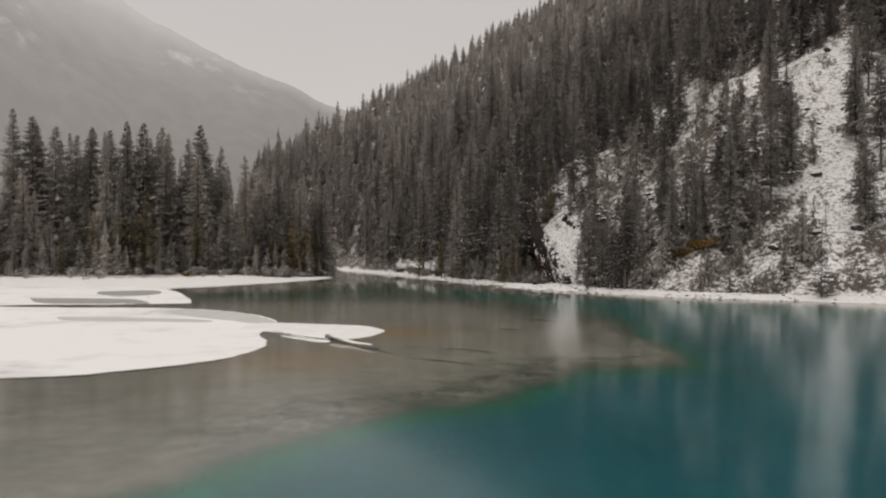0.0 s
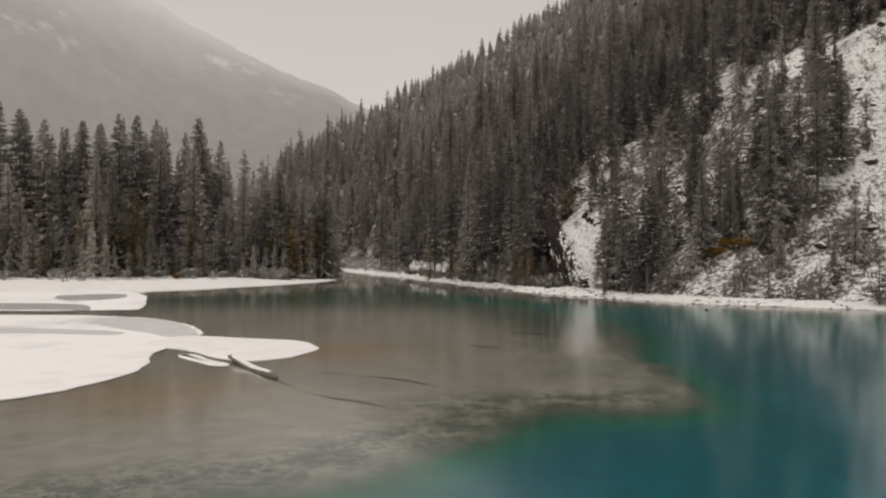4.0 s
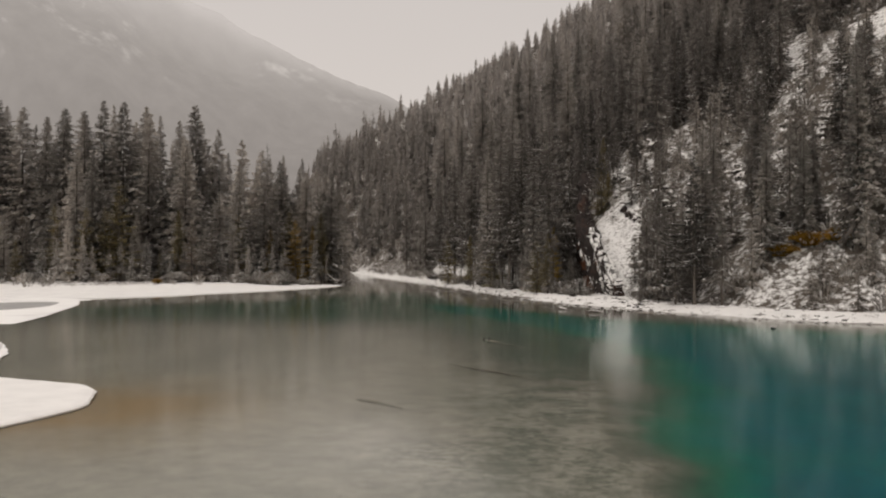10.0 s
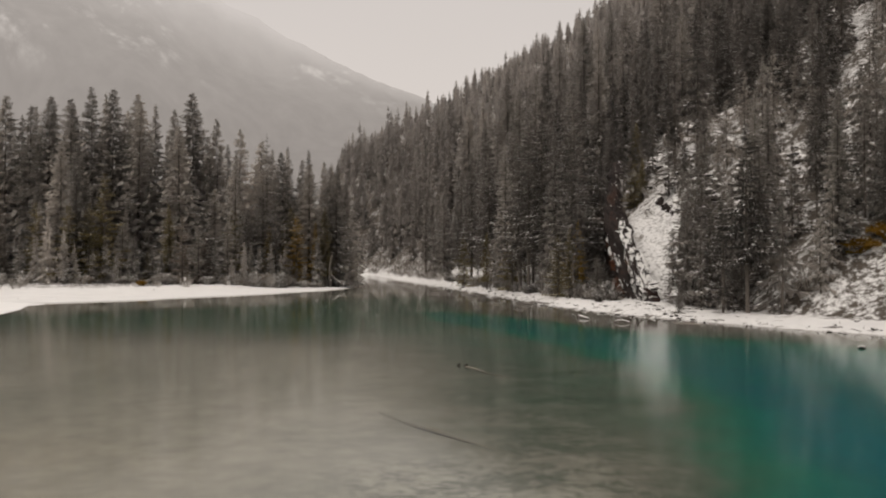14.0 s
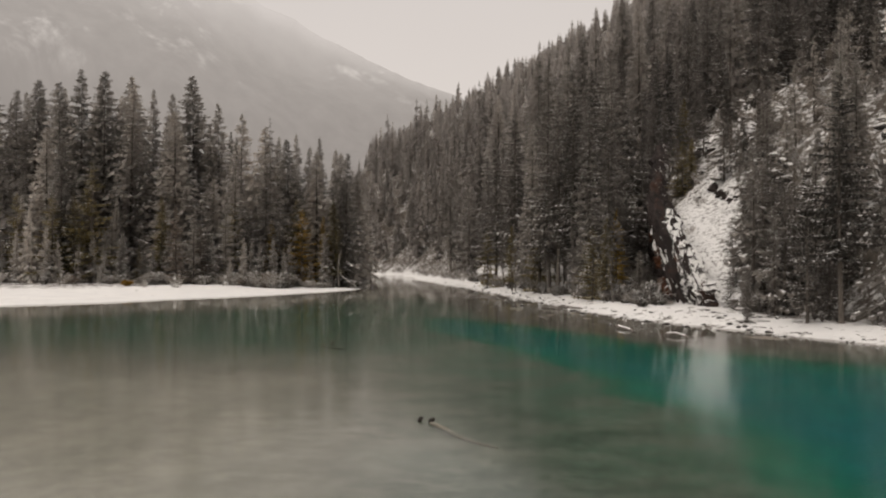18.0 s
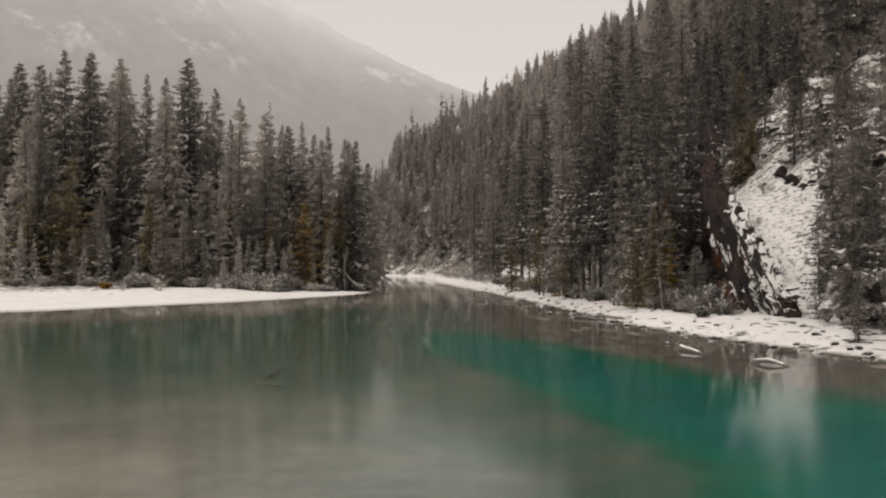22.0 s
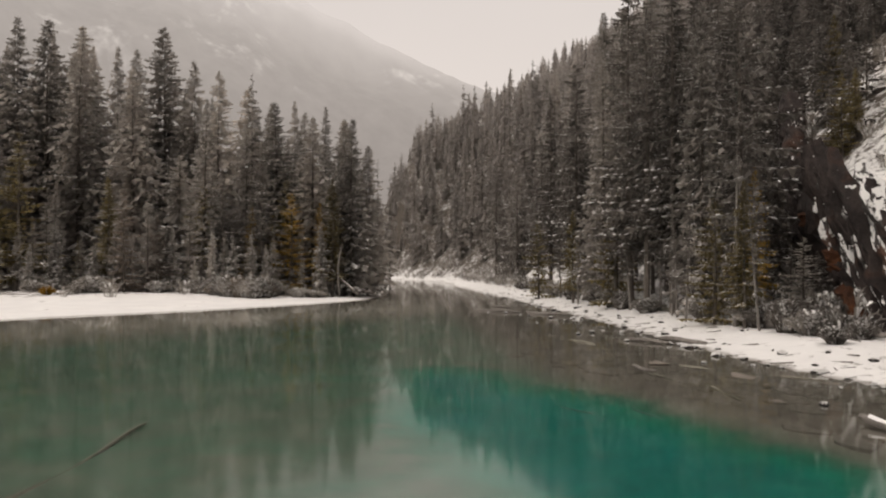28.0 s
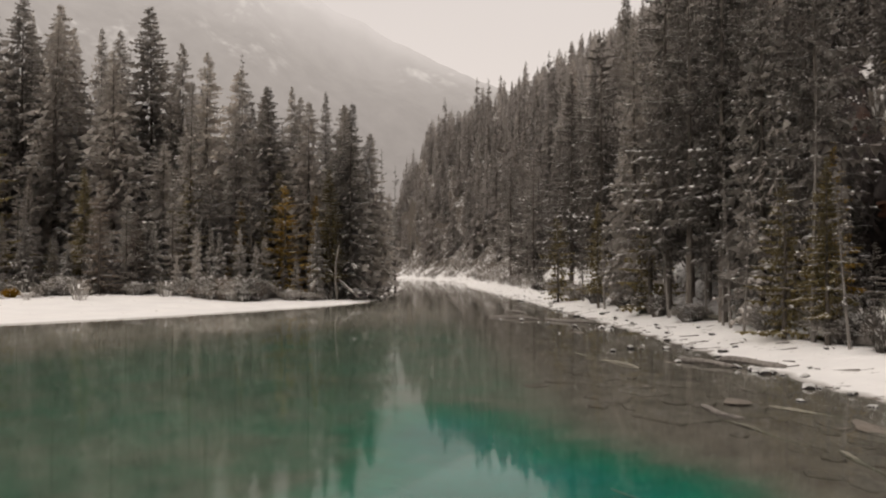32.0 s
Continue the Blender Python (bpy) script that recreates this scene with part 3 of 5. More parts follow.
        V.append(np.stack([p, hang, q], 1))
        S.append(np.zeros(n))
    # the dense inner twigs, as ragged hanging fans round the trunk
    m = tiers * (5 + per // 2)
    s1 = 1 - (1 - rs.uniform(0, 1, m)) ** 0.8
    f1 = bare + (1 - bare) * s1
    r1 = (core * wide * np.where(s1 < 0.12, 0.75 + 2 * s1, 1.0) * (1 - s1) ** 0.78 * rs.uniform(0.55, 1.25, m) + 0.08)[:, None]
    a1 = rs.uniform(0, 2 * np.pi, m)
    o1, t1 = np.stack([np.cos(a1), np.sin(a1), 0 * a1], -1), np.stack([-np.sin(a1), np.cos(a1), 0 * a1], -1)
    c1 = np.stack([bend[0] * np.sin(f1 * 3.1), bend[1] * np.sin(f1 * 3.1), f1 * tall], -1)
    up = np.array([0, 0, 1.0])
    c1 = c1 + o1 * r1 * (1 - fan) * rs.uniform(0.2, 1.3, (m, 1))          # small fans stand off the trunk
    r1 = r1 * fan + 0.04
    w1 = r1 * rs.uniform(0.15, 0.42, (m, 1))
    V.append(np.stack([c1 + t1 * w1 + up * r1 * rs.uniform(0.15, 0.5, (m, 1)), c1 - t1 * w1 + o1 * r1 * 0.3 - up * r1 * rs.uniform(0.5, 1.1, (m, 1)),
                       c1 + o1 * r1 + t1 * r1 * rs.uniform(-0.35, 0.35, (m, 1)) - up * r1 * rs.uniform(0.25, 0.7, (m, 1))], 1))
    S.append(np.zeros(m))
    V, S = np.vstack(V), np.concatenate(S)
    return tv, tf, V.reshape(-1, 3), np.arange(len(V) * 3).reshape(-1, 3), S


def bush(rs, r, tall, twigs=150, snow=0.45):
    """Arrays of a twiggy shrub: stems, and the snow that lies on them."""
    a, out = rs.uniform(0, 6.283, twigs), rs.uniform(0.15, 1.0, twigs) ** 0.6
    tip = np.stack([np.cos(a) * r * out, np.sin(a) * r * out, tall * (1.05 - 0.55 * out**2) * rs.uniform(0.55, 1.0, twigs)], -1)
    foot = np.stack([np.cos(a) * r * 0.35 * out, np.sin(a) * r * 0.35 * out, np.full(twigs, -0.1)], -1)
    V, S = [], []
    for k in range(3):
        f, g = k / 3, (k + 1) / 3
        bow = np.array([0, 0, 1.0]) * 0.18 * tall
        p, q = foot + (tip - foot) * f + bow * math.sin(f * 3.1), foot + (tip - foot) * g + bow * math.sin(g * 3.1)
        side = np.cross(q - p, rs.normal(0, 1, (twigs, 3)))
        side /= np.linalg.norm(side, axis=1, keepdims=True) + 1e-6
        V.append(np.stack([p - side * 0.03, p + side * 0.03, q], 1))
        V.append(np.stack([q, q + side * 0.11 * r + (q - p) * 0.5, p * 0.3 + q * 0.7], 1))
        V.append(np.stack([q, q - side * 0.11 * r + (q - p) * 0.4, p * 0.4 + q * 0.6], 1))
        S += [np.zeros(twigs)] * 3
        pick = rs.uniform(0, 1, twigs) < snow * (0.4 + 0.6 * f)
        lay = np.stack([-np.sin(a), np.cos(a), 0 * a], -1) * 0.10 * r
        up = np.array([0, 0, 0.03])
        V.append(np.stack([p + up, q + lay + up, q - lay * 0.6 + up], 1)[pick])
        S.append(np.ones(pick.sum()))
    V, S = np.vstack(V), np.concatenate(S)
    return V, S


def shade_mesh(name, verts, faces, mats, index=None):
    ob = object_np(name, verts, faces, mats, index)
    me = ob.data
    bpy.data.objects.remove(ob)
    return me


def forest_stuff(name, places, kinds, label, needles):
    """Many small conifers as one mesh."""
    V, F, I, at = [], [], [], 0
    for (x, y, z, k, size, turn) in places:
        tv, tf, cv, cf, cs = kinds[k]
        c, s = math.cos(turn), math.sin(turn)
        m = np.array([[c, -s, 0], [s, c, 0], [0, 0, 1]]) * size
        for verts, faces, idx in ((tv, tf, np.full(len(tf), 2)), (cv, cf, cs)):
            V.append(verts @ m.T + (x, y, z - 0.1))
            F.append(faces + at)
            I.append(idx)
            at += len(verts)
    ob = object_np(name, np.vstack(V), np.vstack(F), [needles, MAT_DUST, MAT_BARK], np.concatenate(I))
    return tagged(ob, label, "forest", kind="stuff")




def soup(V):
    return V.reshape(-1, 3), np.arange(len(V) * 3).reshape(-1, 3)


far_rs = np.random.RandomState(40)
FAR_KINDS = [conifer(far_rs, 1.0 * h, w, bare=0.05, whorls=14, per=5, segs=2, snow=0.42, trunk_sides=3, tiers=11, core=0.8) for h, w in
             ((18, 2.7), (16, 2.4), (20, 2.9), (14, 2.5), (17, 2.1), (12, 2.3))]
RIDGE_KINDS = [conifer(far_rs, 1.0 * h, w, bare=0.05, whorls=10, per=4, segs=2, snow=0.26, trunk_sides=3, tiers=11, core=0.85) for h, w in
               ((11, 2.5), (10, 2.3), (12, 2.6), (9, 2.3), (11, 2.1), (8, 2.2))]
NEAR_KINDS = [conifer(far_rs, 1.0 * h, 0.85 * w, bare=b, whorls=34, per=8, segs=3, snow=0.75, trunk_sides=4, spray=0.36, tiers=36, core=0.72, fan=0.36) for h, w, b in
              ((19, 2.7, 0.06), (16, 2.4, 0.10), (21, 3.0, 0.05), (14, 2.5, 0.04), (17, 2.1, 0.16), (11, 2.2, 0.04))]


def scatter(seed, x0, x1, y0, y1, step, keep):
    """Uneven spots on a shaken grid, where keep(x, y) is true."""
    rs = np.random.RandomState(seed)
    x, y = np.meshgrid(np.arange(x0, x1, step), np.arange(y0, y1, step))
    x, y = x.ravel() + rs.uniform(-0.48, 0.48, x.size) * step, y.ravel() + rs.uniform(-0.48, 0.48, x.size) * step
    ok = keep(x, y, rs)
    x, y = x[ok], y[ok]
    return x, y, height(x, y), rs


def spots_of(x, y, z, rs, lo, hi):
    """Places with kind, size and turn; beyond a sight line trees are shrunk to fit the camera's view."""
    return [(a, b, c, rs.randint(6), rs.uniform(lo, hi) * (0.72 if b > 178 and a < 19.7 - 0.385 * (b - 98) else 1), rs.uniform(0, 6.28)) for a, b, c in zip(x, y, z)]


def hill_far(x, y, rs):
    d = line_distance(x, y, RIGHT)
    thin = rs.uniform(0, 1, x.shape) > np.minimum(0.985, 1.14 * open_slope(x, y) + 0.2 * snow_gully(x, y))
    # no trees in this strip, so that the camera sees the cliff
    sight_gap = (x > 20.7 + 0.055 * (y - 122)) & (x < scarp(y) + 0.3) & (y > 116) & (y < 142)
    return inside(x, y, HILL_SIDE) & (d > 6.5) & thin & ~sight_gap & (y < 336) & (d < 165) & (x < 100 + 0.2 * y)


def far_part(x, y):
    return (y + 0.25 * x > 240) & (line_distance(x, y, RIGHT) > 34)


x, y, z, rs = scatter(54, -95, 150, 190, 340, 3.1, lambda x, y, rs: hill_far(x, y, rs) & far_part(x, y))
forest_stuff("ridge_forest", spots_of(x, y, z, rs, 0.36, 0.72), RIDGE_KINDS, "conifers along the top of the hill, paled for haze", MAT_NEEDLE_RIDGE)
x, y, z, rs = scatter(51, -95, 150, 90, 340, 3.5, lambda x, y, rs: hill_far(x, y, rs) & ~far_part(x, y))
SPARSE_KINDS = [conifer(far_rs, 1.0 * h, w, bare=b, whorls=26, per=6, segs=3, snow=0.42, trunk_sides=5, spray=0.5, sparse=0.3, ragged=0.4, tiers=9, core=0.5) for h, w, b in
                ((15, 2.0, 0.25), (12, 1.7, 0.2), (16, 2.1, 0.32), (10, 1.6, 0.12), (13, 1.7, 0.3), (8, 1.5, 0.1))]
near = np.hypot(x - 18, y - 110) < 68
loose = open_slope(x, y) > 0.3
hillside = ~near & ~loose
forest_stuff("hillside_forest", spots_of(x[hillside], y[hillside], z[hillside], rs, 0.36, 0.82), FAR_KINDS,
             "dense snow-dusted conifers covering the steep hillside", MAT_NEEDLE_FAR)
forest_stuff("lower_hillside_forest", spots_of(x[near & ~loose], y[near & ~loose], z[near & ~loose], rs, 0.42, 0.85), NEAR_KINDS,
             "dark conifers with snowy boughs above the rocky bank", MAT_NEEDLE_SHADED)
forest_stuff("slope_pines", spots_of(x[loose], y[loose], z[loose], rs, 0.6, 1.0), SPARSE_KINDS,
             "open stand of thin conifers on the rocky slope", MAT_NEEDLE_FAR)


def wood_edge(x):
    return np.interp(x, [-100, -62, -44, -30, -20, -10.5, -6], [136, 141.5, 145, 149.5, 154, 158, 160])


def left_wood(x, y, rs):
    d = line_distance(x, y, LEFT)
    return ~inside(x, y, LAKE) & ~inside(x, y, HILL_SIDE) & (d > 3.5) & ((y > wood_edge(x) + 9) | (x < -70)) & (d < 44) & (y > 118)


x, y, z, rs = scatter(52, -105, -6, 110, 300, 4.4, left_wood)
shore = [(a, b, c, rs.randint(6), rs.uniform(0.7, 0.98) * (1.0 if a < -24 and b < 170 else 0.78 if b < 172 else 0.62), rs.uniform(0, 6.28)) for a, b, c in zip(x, y, z)]
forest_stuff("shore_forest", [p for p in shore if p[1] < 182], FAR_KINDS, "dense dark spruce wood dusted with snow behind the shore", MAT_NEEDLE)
forest_stuff("valley_forest", [p for p in shore if p[1] >= 182], FAR_KINDS, "conifers up the stream valley, paled for haze", MAT_NEEDLE_RIDGE)


# small thin conifers among the rocks of the open slope
def thicket(x, y, rs):
    return (rubble(x, y) > 0.25) & (rs.uniform(0, 1, x.shape) < 0.55)


x, y, z, rs = scatter(55, 24, 75, 95, 148, 2.5, thicket)
THIN_KINDS = [conifer(far_rs, h, w, bare=0.10, whorls=16, per=5, segs=2, snow=0.32, sparse=0.25, ragged=0.4, trunk_sides=3, spray=0.55, tiers=4, core=0.4) for h, w in
              ((6, 1.1), (5, 1.0), (7, 1.2), (4, 1.0), (3, 0.9), (8, 1.3))]
forest_stuff("slope_thicket", spots_of(x, y, z, rs, 0.5, 1.15), THIN_KINDS, "thin scrubby conifers among snowy rocks on the slope", MAT_NEEDLE)


# young growth and brush along the foot of the woods
def low_growth(x, y, rs):
    dr, dl = line_distance(x, y, RIGHT), line_distance(x, y, LEFT)
    hill = inside(x, y, HILL_SIDE)
    right = hill & (dr > np.where(y > 165, 2.0, np.where(x > 25, 3.2, 4.2))) & (dr < np.where(y > 190, 22, 60)) & (rs.uniform(0, 1, x.shape) < np.where(open_slope(x, y) > 0.4, 0.30 + 0.7 * rubble(x, y), np.where(dr < 16, 0.8, 0.22)))
    left = ~hill & (dl > np.where(y > 166, 1.2, 11)) & (dl < 26) & (y > 125) & (x > -75) & (rs.uniform(0, 1, x.shape) < np.where(y > 165, 0.85, 0.22))
    return ~inside(x, y, LAKE) & (right | left) & (y < 290)


x, y, z, rs = scatter(53, -75, 75, 92, 290, 2.6, low_growth)
V, F, I, at = [], [], [], 0
brush_kinds = [bush(far_rs, 1.0, 1.3, 26, 0.28) for k in range(5)]
for a, b, c in zip(x, y, z):
    bv, bs = brush_kinds[rs.randint(5)]
    size, turn = rs.uniform(0.45, 1.25), rs.uniform(0, 6.28)
    m = np.array([[math.cos(turn), -math.sin(turn), 0], [math.sin(turn), math.cos(turn), 0], [0, 0, 1]]) * size
    vv, ff = soup(bv)
    V.append(vv @ m.T + (a, b, c))
    F.append(ff + at)
    I.append(bs)
    at += len(vv)
brush = object_np("undergrowth", np.vstack(V), np.vstack(F), [MAT_TWIG, MAT_DUST], np.concatenate(I))
tagged(brush, "tangled grey undergrowth powdered with snow on the banks", "undergrowth", kind="stuff")


# ---------------------------------------------------------------- single trees
PATTERNS = {}


def pattern(key, build):
    if key not in PATTERNS:
        PATTERNS[key] = build()
    return PATTERNS[key]


def spruce_pattern(key):
    """Meshes of a spruce 20 m tall; key: a number that varies it, and its kind."""
    k, kind = key
    rs = np.random.RandomState(100 + k)
    form = {"full": dict(wide=2.9, bare=0.05, whorls=54, per=8, segs=4, snow=0.8, spray=0.31, tiers=70, core=0.84, fan=0.34),
            "slim": dict(wide=2.2, bare=0.06, whorls=54, per=7, segs=4, snow=0.8, spray=0.36, tiers=70, core=0.84, fan=0.34),
            "pine": dict(wide=2.7, bare=0.26, whorls=36, per=6, segs=5, snow=0.55, sparse=0.2, ragged=0.4, droop=0.3, spray=0.4, tiers=22, core=0.58, fan=0.36),
            "bank": dict(wide=1.9, bare=0.16, whorls=56, per=7, segs=4, snow=0.6, sparse=0.12, ragged=0.4, droop=0.35, spray=0.38, tiers=26, core=0.62, fan=0.36),
            "thin": dict(wide=3.4, bare=0.06, whorls=30, per=6, segs=4, snow=0.5, sparse=0.35, ragged=0.4, droop=0.2, spray=0.42, tiers=12, core=0.5, fan=0.36),
            "young": dict(wide=5.2, bare=0.02, whorls=22, per=7, segs=3, snow=1.0, tiers=16, core=0.6),
            "snag": dict(wide=1.5, bare=0.25, whorls=26, per=4, segs=2, snow=0.5, sparse=0.45, ragged=0.6, tiers=0)}[kind]
    tv, tf, cv, cf, cs = conifer(rs, 20.0, trunk_sides=8, **form)
    needles = MAT_DEAD if kind == "snag" else MAT_NEEDLE_SHADED if kind in ("bank", "pine", "thin") else MAT_NEEDLE
    return shade_mesh("trunk", tv, tf, [MAT_DEAD if kind == "snag" else MAT_BARK]), shade_mesh("crown", cv, cf, [needles, MAT_DUST], cs)


TREE_LABELS = {"full": "tall dark spruce with drooping snow-dusted boughs", "slim": "slender dark spruce with snow on its short boughs",
               "pine": "ragged conifer with a bare lower trunk", "bank": "slender snow-dusted conifer with a bare trunk foot", "thin": "thin young conifer with snowy open boughs", "young": "young spruce with snow-laden branches", "snag": "thin grey half-dead conifer"}


def plant(kind, k, x, y, tall, group, needles=None, label=None, fat=1.0, turn=None, lean=0.0):
    trunk, crown = pattern((k, kind), lambda: spruce_pattern((k, kind)))
    root = new("spruce" if kind in ("full", "slim", "young", "bank", "thin") else ("pine" if kind == "pine" else "dead_conifer"))
    root.empty_display_size = 0.3
    t, c = new("trunk", trunk), new("crown", crown)
    t.parent = c.parent = root
    # trees on the left shore get the brightened needles
    if needles is None and x < -6 and kind in ("full", "slim", "young"):
        needles = MAT_NEEDLE_WOOD
    if needles:
        c.data = pattern((k, kind, needles.name), lambda: crown.copy())
        c.data.materials[0] = needles
    s = tall / 20.0
    root.matrix_basis = pose(x, y, float(height(x, y)) - 0.05, lean, 0, (k * 77 + x * 31) % 360 if turn is None else turn) @ Matrix.Diagonal((s * fat, s * fat, s, 1))
    return tagged(root, label or TREE_LABELS[kind], "tree", group)


LEFT_SPRUCES = [(-54.7, 151.3, 25.1), (-51.9, 151.9, 23.9), (-48.6, 152.6, 22.5), (-45.6, 153.2, 21.2), (-43.9, 154.6, 22.3), (-41, 154.2, 22), (-38.6, 154.8, 23.3),
                (-36.4, 156, 23.2), (-34.1, 157.6, 22.8), (-32.6, 155.9, 21.3), (-30.2, 163.4, 24.0), (-28.3, 156.9, 18.5), (-21.8, 159.9, 18.7), (-19.2, 160.4, 17.4),
                (-16.6, 160, 15.9), (-14.2, 160.9, 15.2), (-13, 160, 14.6), (-10.8, 161.5, 14.6), (-9.5, 160.2, 14.4), (-9.6, 163.5, 12.7)]
rs = np.random.RandomState(7)
for k, (x, y, tall) in enumerate(LEFT_SPRUCES):
    plant("full" if k % 3 else "slim", k % 5, x, y, tall, "spruces on the far shore", fat=1.5)
for k, (x, y, tall) in enumerate([(-53.1, 155.4, 23.2), (-50.5, 157.7, 20.9), (-50.2, 159.8, 22.4), (-45.2, 156.8, 21.0), (-44.1, 159.0, 22.5), (-41.5, 161.8, 24.0), (-36.8, 159.5, 21.3), (-36.5, 161.5, 22.2), (-35.5, 163.7, 22.6), (-31.4, 161.2, 21.5), (-33.2, 162.7, 18.6), (-29.5, 166.0, 18.8), (-26.7, 163.1, 20.6), (-26.3, 165.4, 17.7), (-23.4, 168.7, 16.6), (-20.4, 166.0, 17.1), (-19.4, 168.5, 17.8), (-17.6, 171.3, 17.8), (-14.4, 168.6, 15.9)]):
    plant("slim" if k % 3 else "full", (k + 1) % 5, x, y, tall, "spruces on the far shore", fat=1.05)


def spruce_row(seed, x0, x1, y0, y1, step, keep, low, high, group, kinds):
    x, y, z, r = scatter(seed, x0, x1, y0, y1, step, keep)
    for a, b in zip(x, y):
        plant(kinds[r.randint(len(kinds))], r.randint(5), a, b, r.uniform(low, high), group, fat=r.uniform(0.95, 1.3))


def left_front(x, y, rs):
    d = line_distance(x, y, LEFT)
    return ~inside(x, y, LAKE) & ~inside(x, y, HILL_SIDE) & (d > 4) & (y > wood_edge(x) + 1.5) & (y < wood_edge(x) + 10) & (x > -68)


def left_point(x, y, rs):
    d = line_distance(x, y, LEFT)
    return ~inside(x, y, LAKE) & ~inside(x, y, HILL_SIDE) & (d > 5) & (d < 14) & (x > -30) & (y > 158) & (y < 205)


def right_front(x, y, rs):
    d = line_distance(x, y, RIGHT)
    return inside(x, y, HILL_SIDE) & (d > 4.6) & (d < 13) & (x < 20.5) & (y < 205)


spruce_row(61, -68, -10, 136, 172, 4.0, left_front, 9, 16.5, "spruces on the far shore", ["full", "slim", "full", "young"])
spruce_row(62, -30, -6, 156, 205, 3.6, left_point, 8, 13.5, "spruces on the far shore", ["slim", "full", "slim"])
spruce_row(63, -20, 24, 120, 205, 3.1, right_front, 7, 14, "conifers on the rocky bank", ["bank", "thin", "bank", "pine"])

def left_edge(x, y, rs):
    d = line_distance(x, y, LEFT)
    return ~inside(x, y, LAKE) & ~inside(x, y, HILL_SIDE) & (d > 4) & (y > wood_edge(x) - 0.5) & (y < wood_edge(x) + 3.5) & (x > -66)


x, y, z, rs = scatter(66, -66, -8, 138, 166, 2.3, left_edge)
for k, (a, b) in enumerate(zip(x, y)):
    what, mat = (("grey-brown", MAT_TWIG), ("dull brown", MAT_RUSSET), ("grey-brown", MAT_TWIG), ("olive-green", MAT_OLIVE))[k % 4]
    plant("thin", k % 5, a, b, rs.uniform(4.0, 9.5), "slender growth at the wood's edge", needles=mat, label=what + " twiggy young tree at the wood's edge", fat=rs.uniform(0.9, 1.4))


def tall_ones(x, y, rs):
    d = line_distance(x, y, RIGHT)
    return inside(x, y, HILL_SIDE) & (d > 11) & (d < 62) & (open_slope(x, y) < 0.25) & ~((x > 20) & (y < 165)) & (rs.uniform(0, 1, x.shape) < 0.6)


spruce_row(64, -35, 60, 138, 245, 8.5, tall_ones, 12.5, 19, "tall spruces on the hillside", ["full", "slim"])
RIGHT_TREES = [(15.4, 141, 15.5), (16.8, 139.2, 17), (18.2, 136.6, 14), (19.7, 133.6, 13), (14.3, 144, 19), (12.2, 148.4, 15), (9.2, 156.4, 16.5), (6.2, 162, 15.5),
               (14, 160, 21), (19.6, 138, 18), (17.5, 146, 18)]
for k, (x, y, tall) in enumerate(RIGHT_TREES):
    plant(("pine", "bank", "slim")[k % 3], k % 5, x, y, tall, "conifers on the rocky bank", fat=1.1)
SLOPE_TREES = [(44.9, 114.0, 13.5), (56.3, 121.8, 10), (52, 109.5, 8), (45.2, 101.6, 5.6), (35.6, 114.7, 5), (32.3, 122.7, 9.8), (41.2, 115.2, 9.5), (35.7, 115.9, 9.9),
               (39.1, 117.6, 8), (41.4, 119.5, 12), (48, 119, 11), (38.0, 115.4, 7.9), (27.0, 124.4, 2.4), (28.6, 122.9, 5), (29.1, 119.0, 7.1), (27.4, 117.2, 1.9),
               (30.2, 116.8, 8.0), (30.4, 119.9, 7.5), (27.6, 141.6, 6.5), (30.6, 116, 4.5), (44.8, 127, 8), (38.7, 138.4, 9), (39.2, 121.9, 7.5),
               (33.2, 123.7, 8), (35.6, 120.7, 8.2), (37, 127, 10), (50, 131, 13), (60, 128, 12), (38, 110.5, 4), (33.8, 118.4, 6), (28.4, 125.6, 5), (29.2, 127.6, 6), (28.9, 123.8, 4), (30.2, 124.2, 6.5), (28.2, 129.8, 5), (29.6, 131, 7)]
SLOPE_TREES += [(24.3, 146.2, 4.6), (25.3, 147.6, 5.6), (24.5, 149.4, 6.5), (26.4, 149.6, 6.0), (28.6, 129.2, 4.2), (29.0, 126.4, 6.4), (28.0, 127.4, 3.6), (30.0, 138.6, 5.5), (55.8, 121.0, 12.3), (51.7, 109.9, 8.8), (52.7, 109.5, 6.4), (35.5, 114.8, 9.2), (41.4, 113.9, 14.4), (32.4, 121.8, 7.2), (47.8, 117.1, 10.5), (55.4, 114.1, 13.0), (28.9, 126.3, 5.9), (40.7, 113.2, 13.7), (31.2, 118.2, 5.1), (29.2, 123.6, 4.6), (29.5, 114.4, 6.8), (28.7, 125.0, 7.2), (27.2, 115.8, 2.5), (29.3, 120.5, 5.7), (30.7, 113.7, 10.4), (27.3, 127.1, 4.2)]
for k, (x, y, tall) in enumerate(SLOPE_TREES):
    plant("thin" if tall < 7.6 else ("pine", "bank", "slim")[k % 3], k % 5, x, y, tall, "scattered trees on the snowy slope", fat=1.15)
plant("snag", 1, 48.2, 108.8, 3.8, "scattered trees on the snowy slope", label="small bare dead conifer in the snow")
for k, (x, y, tall) in enumerate([(-17.6, 158.2, 18), (-13.2, 168.5, 12.5), (-15, 171, 11), (-24.5, 157, 12), (-40, 148.5, 9)]):
    plant("snag", k % 3, x, y, tall, "dead conifers among the spruces")
